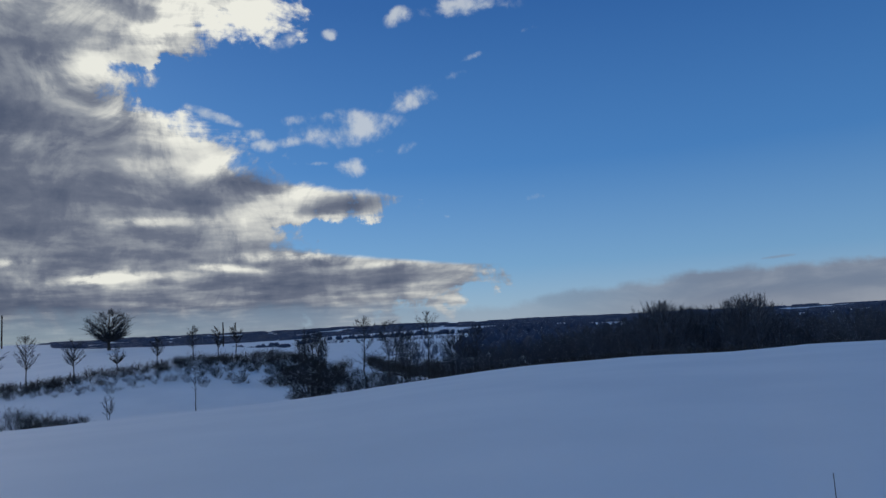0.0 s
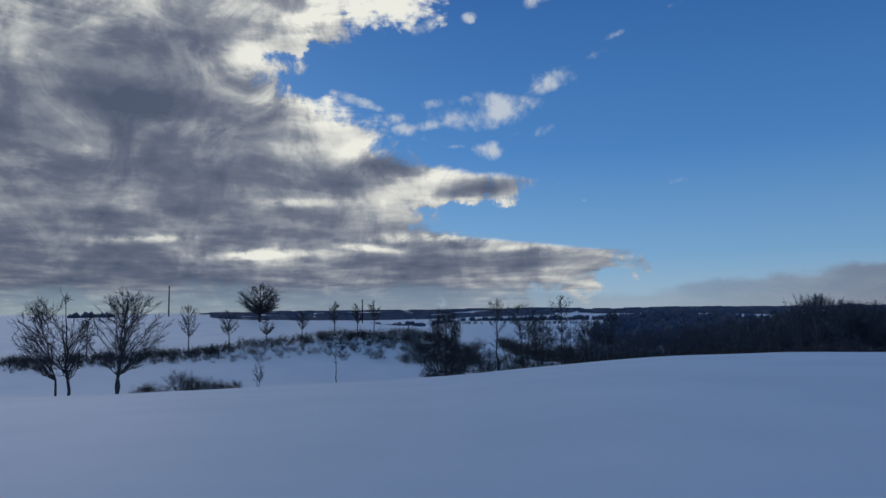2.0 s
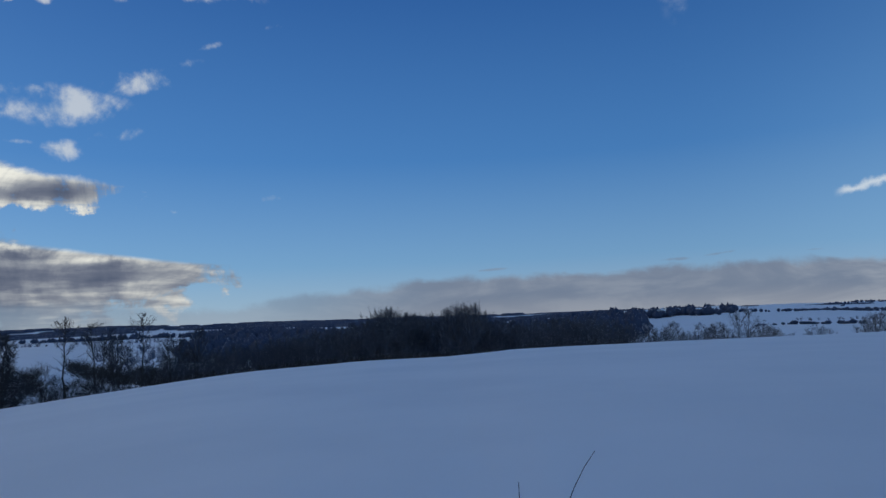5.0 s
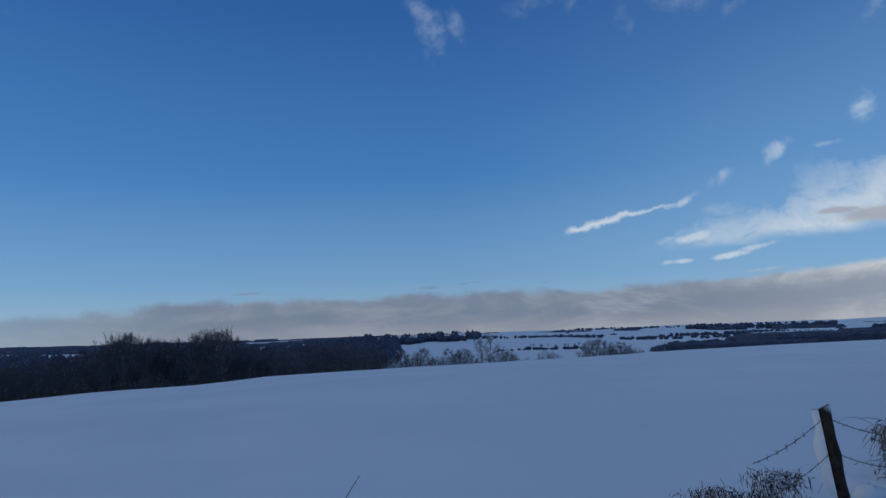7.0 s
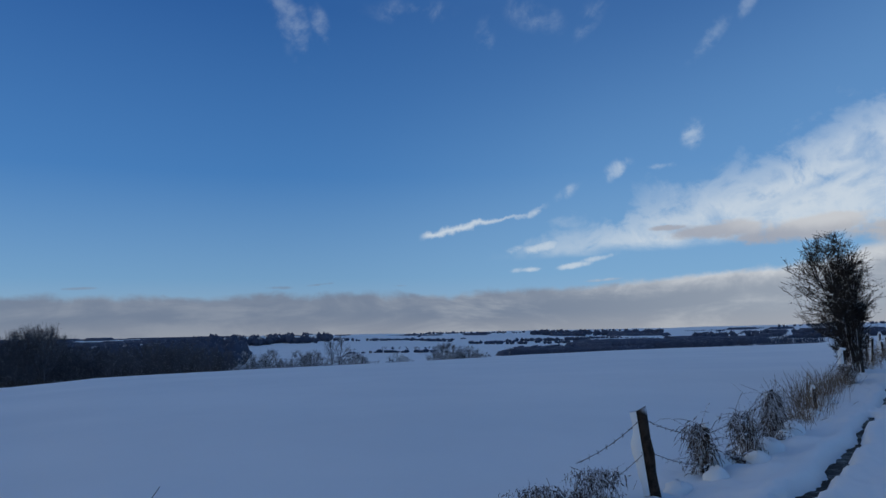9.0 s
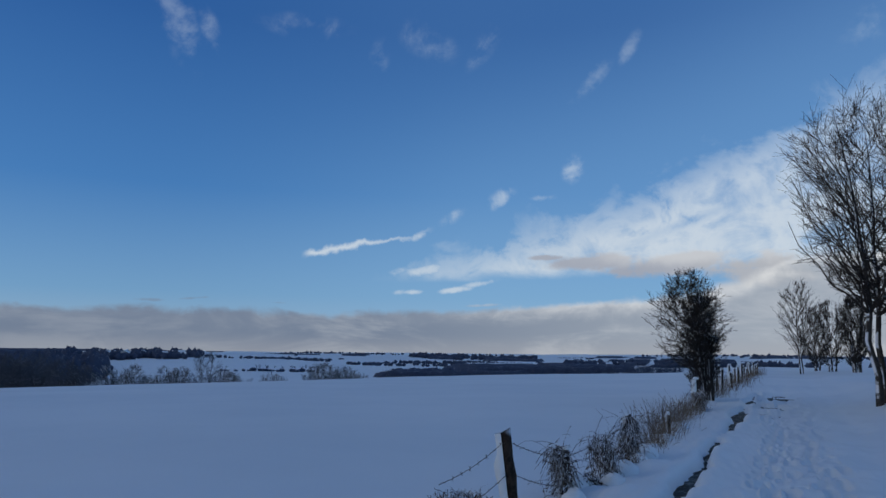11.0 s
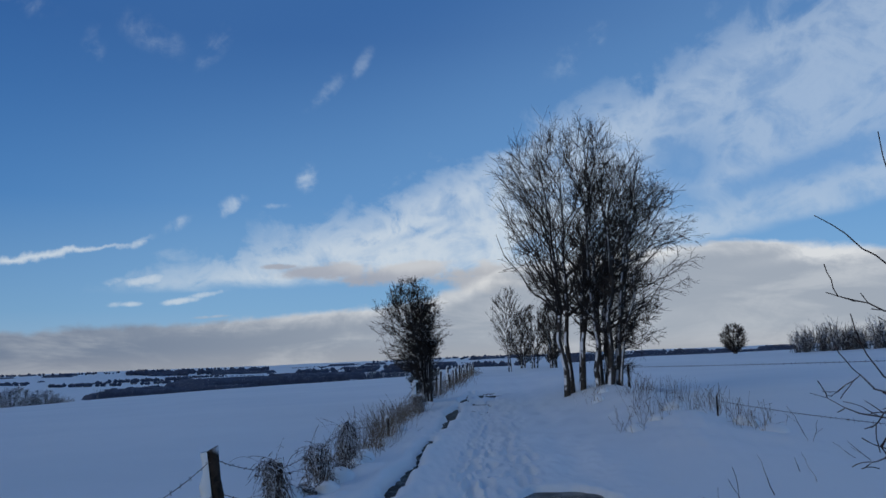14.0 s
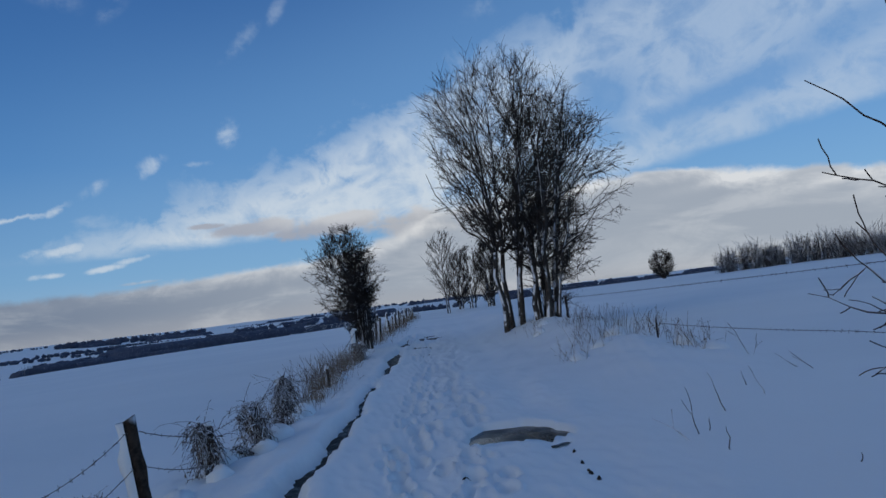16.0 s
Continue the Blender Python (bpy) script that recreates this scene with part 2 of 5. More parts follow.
# a flat grey cloud low in the veil, paler and broken towards the lane's end
flat = patches(((13.0, 7.35, 4.6, .65, .02, 1.0), (8.0, 7.0, 5.0, .95, .03, 1.0), (1.5, 6.4, 5.0, 1.3, .02, 1.0), (17.0, 7.7, 1.6, .25, 0, .8)))
grey = ragged(flat, 0.25, 0.75, times(wobl, 1.8), times(wob3, 1.5), times(wob2, 1.4))
sky = w.mix(times(w.step(fan, 16.0, -2.0, 0.06, 0.24), w.step(az, 50.0, 20.0)), sky, rgb(0.31, 0.55, 0.84))
out = w.mix(veil, sky, w.mix(w.step(el, 20.0, 6.0), rgb(0.56, 0.64, 0.77), rgb(0.63, 0.68, 0.76)))
c_flat = w.mix(w.step(total(el, times(wob3, 1.4), times(wob2, .8)), 6.7, 7.8), w.mix(w.step(az, 12.0, 2.0), rgb(0.36, 0.365, 0.43), rgb(0.47, 0.46, 0.49)), rgb(0.62, 0.61, 0.64))
out = w.mix(times(grey, 0.9), out, w.mix(w.step(az, 16.0, 9.0, 0.0, 0.8), rgb(0.37, 0.38, 0.45), c_flat))
out = w.mix(times(puff, 0.70), out, w.mix(w.step(total(n_puff, times(wob2, .5)), .40, .64), rgb(0.36, 0.44, 0.58), rgb(0.68, 0.69, 0.71)))
out = w.mix(mass, out, c_mass)
out = w.mix(times(bank, 0.93), out, c_bank)
out = w.mix(1.0, out, rgb(0.965, 1.0, 0.985), "MULTIPLY")
bg = w.node("ShaderNodeBackground", {"Color": out, "Strength": 1.0})
w.t.links.new(bg, w.t.nodes.new("ShaderNodeOutputWorld").inputs[0])

sun = new("sun", bpy.data.lights.new("sun", "SUN"))
sun.data.energy, sun.data.angle, sun.data.color = 0.22, radians(25), (1.0, 0.93, 0.85)
sun.matrix_world = look((0, 0, 0), (math.sin(radians(SUN_HEADING)) * math.cos(radians(SUN_UP)), -math.cos(radians(SUN_HEADING)) * math.cos(radians(SUN_UP)), -math.sin(radians(SUN_UP))))

# ---------------------------------------------------------------- materials
def material(name):
    m = bpy.data.materials.new(name)
    m.use_nodes = True
    return m, Net(m.node_tree)


def finish(n, base, rough=0.7, metal=0.0, bump=None, strength=0.3, dist=0.02, spec=0.5):
    b = n.t.nodes.new("ShaderNodeBsdfPrincipled")
    n.put(b.inputs["Base Color"], base), n.put(b.inputs["Roughness"], rough), n.put(b.inputs["Metallic"], metal)
    n.put(b.inputs["Specular IOR Level"], spec)
    if bump is not None:
        n.put(b.inputs["Normal"], n.node("ShaderNodeBump", {"Strength": strength, "Distance": dist, "Height": bump}))
    n.t.links.new(b.outputs[0], n.t.nodes.new("ShaderNodeOutputMaterial").inputs[0])


def snow_material():
    m, n = material("snow")
    p = n.node("ShaderNodeNewGeometry", out=0)
    big, mid, fine = n.noise(p, 0.12, 4), n.noise(p, 2.2, 5, 0.6), n.noise(p, 24.0, 4, 0.65)
    col = n.mix(n.step(big, 0.3, 0.7), rgb(0.74, 0.79, 0.82), rgb(0.81, 0.85, 0.87))
    h = n.math("ADD", n.math("MULTIPLY", mid, 0.7), n.math("MULTIPLY", fine, 0.25))
    finish(n, col, 0.62, bump=h, strength=0.45, dist=0.035, spec=0.25)
    return m


def bark_material(name, a, b, snow, scale=9.0, lo=0.25, hi=0.6, wind=0.0):
    """Bark or stems, with snow lying on what faces up."""
    m, n = material(name)
    g = n.t.nodes.new("ShaderNodeNewGeometry")
    nz = n.t.nodes.new("ShaderNodeSeparateXYZ")
    n.put(nz.inputs[0], g.outputs["Normal"])
    r = n.noise(g.outputs[0], scale, 5, 0.6)
    patch = n.noise(g.outputs[0], 1.7, 4, 0.6)
    col = n.mix(n.step(r, 0.3, 0.7), a, b)
    lie = n.math("MULTIPLY", n.step(nz.outputs[2], lo, hi), n.step(patch, 0.62 - snow * 0.4, 0.72 - snow * 0.4))
    if wind:
        blown = n.node("ShaderNodeVectorMath", {0: g.outputs["Normal"], 1: (-0.85, -0.45, 0.25)}, out=1, operation="DOT_PRODUCT")
        lie = n.math("MAXIMUM", lie, n.math("MULTIPLY", n.step(blown, 0.45, 0.8), n.step(patch, 0.58 - wind, 0.66 - wind)))
    finish(n, n.mix(lie, col, rgb(0.80, 0.82, 0.85)), 0.85, bump=r, strength=0.5, dist=0.02, spec=0.2)
    return m


def water_material():
    m, n = material("puddle_water")
    p = n.node("ShaderNodeNewGeometry", out=0)
    r = n.noise(p, 3.0, 4)
    finish(n, n.mix(n.step(r, 0.35, 0.7), rgb(0.010, 0.011, 0.012), rgb(0.030, 0.030, 0.030)), n.step(r, 0.4, 0.75, 0.22, 0.45), bump=r, strength=0.05, spec=0.22)
    return m


def mud_material():
    m, n = material("wet_mud")
    p = n.node("ShaderNodeNewGeometry", out=0)
    r, f = n.noise(p, 5.0, 5, 0.65), n.noise(p, 40.0, 3)
    finish(n, n.mix(n.step(r, 0.35, 0.7), rgb(0.014, 0.012, 0.010), rgb(0.05, 0.041, 0.034)), n.step(r, 0.35, 0.6, 0.35, 0.9), bump=n.math("ADD", r, n.math("MULTIPLY", f, 0.4)), strength=0.8, spec=0.25)
    return m


def plain_material(name, a, b, rough=0.7, metal=0.0, scale=12.0):
    m, n = material(name)
    p = n.node("ShaderNodeNewGeometry", out=0)
    r = n.noise(p, scale, 5, 0.62)
    finish(n, n.mix(n.step(r, 0.3, 0.7), a, b), rough, metal, bump=r, strength=0.35, dist=0.01)
    return m


SNOW = snow_material()
BARK = bark_material("bark", rgb(0.035, 0.030, 0.027), rgb(0.080, 0.068, 0.058), 0.40, wind=0.13)
TWIG = bark_material("twig", rgb(0.026, 0.022, 0.020), rgb(0.06, 0.05, 0.043), 0.24, 20.0, 0.35, 0.85)
FROST = bark_material("frosted_twig", rgb(0.04, 0.036, 0.034), rgb(0.085, 0.075, 0.07), 0.95, 14.0, 0.0, 0.6)
# distant woods and hedges: blue air haze is painted into the base colour
HAZED_FARWOOD = bark_material("hazed_far_wood", rgb(0.046, 0.061, 0.100), rgb(0.074, 0.092, 0.138), 0.04, 0.05, 0.6, 1.0)
# the wood's twigs: paler blue-grey, haze mixed into their colour, some frost
HAZED_WOODTWIG = bark_material("hazed_wood_twig", rgb(0.058, 0.061, 0.072), rgb(0.108, 0.110, 0.124), 0.20, 0.35, 0.3, 0.9)
# twigs across the dip: base colour paled to stand for haze
DARKTWIG = bark_material("valley_twig", rgb(0.036, 0.034, 0.036), rgb(0.075, 0.069, 0.070), 0.26, 6.0, 0.3, 0.8)
STRAW = bark_material("dead_grass", rgb(0.10, 0.075, 0.05), rgb(0.19, 0.14, 0.095), 0.5, 30.0, 0.35, 0.8)
BRAMBLE = bark_material("bramble", rgb(0.040, 0.028, 0.024), rgb(0.085, 0.058, 0.046), 0.62, 22.0, 0.15, 0.6, wind=.06)
POST = bark_material("weathered_post", rgb(0.014, 0.010, 0.008), rgb(0.050, 0.035, 0.025), 0.3, 18.0, 0.5, 0.9)
WIRE = plain_material("rusty_wire", rgb(0.10, 0.09, 0.085), rgb(0.22, 0.20, 0.19), 0.55, 0.7, 60.0)
WATER, MUD = water_material(), mud_material()
WALLS = plain_material("pale_render", rgb(0.42, 0.39, 0.35), rgb(0.55, 0.52, 0.47), 0.85, 0.0, 0.5)

# ---------------------------------------------------------------- mesh helpers
def raw_mesh(name, verts, faces, mat, smooth=True):
    me = bpy.data.meshes.new(name)
    me.from_pydata(verts, [], faces)
    me.materials.append(mat)
    if smooth:
        me.polygons.foreach_set("use_smooth", [True] * len(me.polygons))
    me.update()
    return me


def part(name, me, parent, label=""):
    ob = new(name, me)
    ob.parent = parent
    return tagged(ob, label)


def empty(name, place, label, category, group=""):
    ob = new(name)
    ob.location = place
    ob.empty_display_size = 0.2
    return tagged(ob, label, category, group)


def tubes(runs, sides):
    """Tapered tubes along runs of (points, radii): vertices and faces."""
    verts, faces = [], []
    for pts, rad in runs:
        k = sides if rad[0] > 0.02 else 3
        n = len(pts)
        base = len(verts)
        for i in range(n):
            p = pts[i]
            t = (pts[min(i + 1, n - 1)] - pts[max(i - 1, 0)])
            if t.length < 1e-6:
                t = Vector((0, 0, 1))
            t.normalize()
            a = t.orthogonal().normalized()
            b = t.cross(a)
            for j in range(k):
                u = 2 * math.pi * j / k
                verts.append(p + (a * math.cos(u) + b * math.sin(u)) * rad[i])
        for i in range(n - 1):
            for j in range(k):
                q = base + i * k
                faces.append((q + j, q + (j + 1) % k, q + k + (j + 1) % k, q + k + j))
        if k > 3:
            faces.append(tuple(base + (n - 1) * k + j for j in range(k)))
    return verts, faces


def branch(rg, p, d, length, r, bend, lift, steps):
    """One crooked shoot: points and radii."""
    pts, rad = [p.copy()], [r]
    d = d.normalized()
    for i in range(steps):
        d = (d + Vector((rg.gauss(0, bend), rg.gauss(0, bend), rg.gauss(0, bend) + lift))).normalized()
        p = p + d * (length / steps)
        pts.append(p.copy())
        rad.append(max(r * (1 - 0.8 * (i + 1) / steps), min(0.004, r)))
    return pts, rad


def bare_tree(rg, height, stems, spread, crown_from, limbs, twigs, twiglets, trunk_r, lean=0.10, fine=0.008, rise=1.0, off=(0, 0), droop=0.0, tip=0.34, wild=0.0):
    """A leafless tree with a rounded crown: (runs of each trunk, crown runs). spread: the crown's radius; it goes from crown_from of the height to the top."""
    low = crown_from * height
    mid = Vector((off[0], off[1], (height + low) / 2))
    rz = (height - low) / 2
    wood, crown = [], []

    def out(p):
        q = p - mid
        return math.sqrt((q.x / spread) ** 2 + (q.y / spread) ** 2 + (q.z / rz) ** 2)

    for s in range(stems):
        u = 2 * math.pi * (s + rg.random() * 0.7) / stems
        foot = Vector((math.cos(u), math.sin(u), 0)) * (trunk_r * 2.4 if stems > 1 else 0) - Vector((0, 0, 0.3))
        head = mid + Vector((math.cos(u) * spread * .45 * (stems > 1), math.sin(u) * spread * .45 * (stems > 1), rz * rg.uniform(.62, .9)))
        pts, rad = [], []
        r0 = trunk_r * (rg.uniform(0.6, 1) if stems > 1 else 1)
        for i in range(10):
            t = i / 9
            p = foot.lerp(head, t)
            p.x, p.y = foot.x + (head.x - foot.x) * t ** 1.35, foot.y + (head.y - foot.y) * t ** 1.35
            wig = .018 * height * lean * 10 * (0 < i < 9) * .35
            pts.append(p + Vector((rg.gauss(0, wig), rg.gauss(0, wig), 0)))
            rad.append(max(r0 * (1 - .86 * t ** .8), fine * 1.3))
        stem = [(pts, rad)]
        wood.append(stem)
        for i in range(limbs):
            v = Vector((rg.gauss(0, 1), rg.gauss(0, 1), rg.gauss(.25, .9))).normalized() * rg.uniform(.72, 1.0)
            if stems > 1 and v.x * math.cos(u) + v.y * math.sin(u) < -.25:
                v.x, v.y = -v.x, -v.y
            goal = mid + Vector((v.x * spread, v.y * spread, v.z * rz))
            flat = math.hypot(goal.x - mid.x * .6, goal.y - mid.y * .6)
            z0 = min(max(goal.z - rise * flat * rg.uniform(.8, 1.3), low * .75 + .02 * height), head.z * .97)
            t = (z0 - foot.z) / (head.z - foot.z) * 9
            k = min(max(int(t), 0), 8)
            p = pts[k].lerp(pts[k + 1], t - k)
            r = (rad[k] * (1 - (t - k)) + rad[k + 1] * (t - k)) * .55
            knee = p.lerp(goal, .55) + Vector((0, 0, -.10 * (goal - p).length * rise))
            n = 5
            wv = (.012 + .02 * wild) * (goal - p).length
            lp = [p * (1 - q) ** 2 + knee * 2 * q * (1 - q) + goal * q * q + Vector((rg.gauss(0, wv), rg.gauss(0, wv), rg.gauss(0, wv))) * (q > 0) for q in [j / n for j in range(n + 1)]]
            lr = [max(max(r, fine * 2.2) * (1 - .8 * j / n), fine) for j in range(n + 1)]
            crown.append((lp, lr))
            for j in range(twigs):
                g = rg.uniform(.22, 1.0) * n
                k2 = min(int(g), n - 1)
                q = lp[k2].lerp(lp[k2 + 1], g - k2)
                dd = (lp[k2 + 1] - lp[k2]).normalized() * (.8 - .4 * wild) + (q - mid).normalized() * .35 + Vector((rg.gauss(0, .5), rg.gauss(0, .5), rg.gauss(.18, .4) - droop)) * (1 + .5 * wild)
                tl = spread * tip * rg.uniform(.45, 1.15)
                if out(q + dd.normalized() * tl) > 1.06:
                    tl *= .5
                tp, tr = branch(rg, q, dd, tl, max(lr[k2] * .55, fine), .10 + .14 * wild, .04 - droop * .2, 3)
                crown.append((tp, tr))
                for m in range(twiglets):
                    e = rg.uniform(.1, 1.0) * 3
                    k3 = min(int(e), 2)
                    q2 = tp[k3].lerp(tp[k3 + 1], e - k3)
                    d3 = (tp[k3 + 1] - tp[k3]).normalized() + Vector((rg.gauss(0, .5), rg.gauss(0, .5), rg.gauss(.1, .4) - droop))
                    crown.append(branch(rg, q2, d3, tl * rg.uniform(.3, .65), fine * .8, .13, .02, 1))
    return wood, crown


def tree_thing(name, label, category, seed, place, group="", bark=None, twig=None, turn=0.0, more=(), **kw):
    """more: further clumps of the same plant, each (x, y, its own numbers)."""
    rg = rnd.Random(seed)
    wood, crown = bare_tree(rg, **kw)
    high = max(p.z for run in crown for p in run[0])
    for run in [r for stem in wood for r in stem] + crown:
        for p in run[0]:
            p.z *= kw["height"] / high
    for mx, my, mk in more:
        w2, c2 = bare_tree(rg, **mk)
        for run in [r for stem in w2 for r in stem] + c2:
            for p in run[0]:
                p.x, p.y = p.x + mx, p.y + my
        wood, crown = wood + w2, crown + c2
    ob = empty(name, place, label, category, group)
    ob.rotation_euler[2] = turn
    for stem in wood:
        part("trunk", raw_mesh("trunk", *tubes(stem, 6), bark or BARK), ob)
    part("crown", raw_mesh("crown", *tubes(crown, 3), twig or TWIG, False), ob, "leafless crown of fine branches")
    return ob


# ---------------------------------------------------------------- ground
EYE = 1.65


def curve_of(x, pts):
    xs, ys = zip(*pts)
    return np.interp(x, xs, ys)


HEADINGS = (-60, -30, -12, -4, 3, 8, 21, 35, 46, 52, 61, 74, 83, 90, 96, 101, 107, 112, 119, 130, 150)
REACH = (0, 60, 80, 95, 108, 124, 180, 300, 600, 900, 1400, 2200, 3500, 4800)
# heights beyond the near field at each reach; one row a heading
BEYOND = {
    -60: (0, .6, .8, .9, 1.0, 1.0, .8, 0, -6, -9, -8, 2, 9, 12),
    -30: (0, .8, 1.0, 1.15, 1.25, 1.3, 1.1, 0, -6, -9, -8, 1, 9, 12),
    -12: (0, .4, .7, .85, .9, .9, .6, -1, -7, -9, -7, 0, 9, 12),
    -4: (0, .05, .1, .1, .1, 0, -1.5, -4, -8, -9, -7, 0, 9, 12),
    3: (0, -.3, -.5, -.6, -.7, -1, -2, -5, -9, -9, -7, 0, 8, 12),
    8: (-.5, -3, -4, -4, -5, -5, -6, -8, -10, -9, -7, 0, 8, 10),
    21: (-2, -6, -8, -9, -10, -11, -12, -13, -12, -10, -8, -1, 7, 10),
    35: (-3, -6, -8, -9, -10, -11, -12, -12, -11, -8, -5, -2, 5, 8),
    46: (-3, -6, -8, -9, -10, -11, -12, -13, -11, -7, -2, -1, 3, 8),
    52: (-4, -7, -9, -10, -11, -12, -13, -15, -13, -8, -3, -2, 2, 8),
    61: (-5, -7, -9, -10, -11, -12, -14, -16, -18, -18, -16, -9, 3, 10),
    74: (-5, -7, -9, -10, -11, -12, -14, -16, -17, -16, -13, -7, 8, 14),
    83: (-6, -7, -8, -9, -9.5, -10, -13, -15, -13, -9, -14, -12, 12, 20),
    90: (-6, -7, -7.5, -7.5, -7.4, -7, -10, -13, -11, -7, -14, -12, 15, 22),
    96: (-6.5, -7, -7.2, -7, -6, -4, -5.5, -8, -10, -7, -14, -12, 15, 22),
    101: (-6.5, -6.8, -7, -6.8, -5.4, -1.7, -2.4, -3, -12, -16, -20, -14, 15, 22),
    107: (-6.5, -6.8, -7, -6.7, -5.2, -1.9, -1.4, -.6, -12, -16, -20, -14, 15, 22),
    112: (-6.5, -6.8, -7, -6.7, -5.1, -2.9, -1.6, .2, -12, -16, -20, -14, 15, 22),
    119: (-6.5, -6.8, -7, -6.7, -5.3, -4.4, -2.2, 2.2, -10, -16, -20, -14, 15, 22),
    130: (-6.5, -6.6, -6.9, -6.6, -5.3, -4.8, -2.4, 2.0, -10, -16, -20, -14, 15, 22),
    150: (-4, -5, -6, -6.4, -5.5, -5, -3, 1.0, -9, -15, -20, -14, 15, 22),
}
DIP = ((-180, 1.0), (-60, 0.6), (-10, 0.5), (3, 0.9), (8.2, 1.2), (21, 1.53), (36, 2.02), (46, 2.25), (61, 2.58), (66, 2.93), (74, 3.08), (81, 3.34), (86, 3.75), (91, 4.2), (95.5, 4.6), (102, 5.04), (113, 5.26), (123, 5.29), (130, 5.12), (160, 4.0), (180, 1.0))
CREST = ((-180, 120), (-10, 220), (3, 170), (8, 150), (21, 125), (40, 95), (66, 80), (86, 64), (100, 55), (130, 52), (180, 120))


def relief(x, y, sx, seed):
    """Soft rolling unevenness, a sum of sines."""
    rg = np.random.RandomState(seed)
    z = np.zeros_like(x)
    for i in range(9):
        a, f = rg.uniform(0, 6.28), (1 / sx) * 1.45 ** (i - 3)
        z += np.sin((x * math.cos(a) + y * math.sin(a)) * f * 6.28 + rg.uniform(0, 6.28)) * 1.35 ** -(i - 3)
    return z / 6


def beyond(az, r):
    rows = np.array([BEYOND[h] for h in HEADINGS], float)
    hs = np.array(HEADINGS, float)
    i = np.clip(np.searchsorted(hs, az) - 1, 0, len(hs) - 2)
    f = np.clip((az - hs[i]) / (hs[i + 1] - hs[i]), 0, 1)
    f = f * f * (3 - 2 * f)
    rs = np.array(REACH, float)
    j = np.clip(np.searchsorted(rs, r) - 1, 0, len(rs) - 2)
    g = np.clip((r - rs[j]) / (rs[j + 1] - rs[j]), 0, 1)
    g = g * g * (3 - 2 * g) * 0.6 + g * 0.4
    a = rows[i, j] * (1 - g) + rows[i, j + 1] * g
    b = rows[i + 1, j] * (1 - g) + rows[i + 1, j + 1] * g
    return a * (1 - f) + b * f


def gutter_x(y):
    return -1.54 + 0.04 * np.sin(y * 0.7) + 0.03 * np.sin(y * 2.1 + 1)


def gutter_half(y):
    w = 0.125 + 0.03 * np.sin(y * 1.3) + 0.03 * np.sin(y * 3.7 + 2) + 0.012 * np.sin(y * 9.1)
    w = np.where((y > 16.2) & (y < 18.0), 0.03, w)
    w = np.where((y > 21.5) & (y < 36), w + 0.12 * np.sin((y - 21.5) * 0.9), w)
    w = w + .06 * np.clip((8.8 - y) / 1.5, 0, 1) + .022 * np.sin(y * 17 + 2 * np.sin(y * 5)) + .018 * np.sin(y * 31 + 1)
    w = w * (1 - .38 * np.clip((y - 9.5) / 3, 0, 1) * np.clip((21 - y) / 3, 0, 1))
    return w * np.clip((y + 3) / 2, 0, 1) * np.clip((40 - y) / 5, 0, 1)


PUDDLE = (0.70, 8.62)


def puddle_d(x, y):
    """Below 1 inside the puddle: an arched far side, a nearly straight near one."""
    a = np.arctan2(y - PUDDLE[1], x - PUDDLE[0])
    wob = 1 + 0.05 * np.sin(3 * a + 1) + 0.04 * np.sin(7 * a) + 0.03 * np.sin(13 * a + 2)
    return np.hypot((x - PUDDLE[0]) / 0.56, (y - PUDDLE[1]) / np.where(y > PUDDLE[1], 0.95, 0.22)) / wob


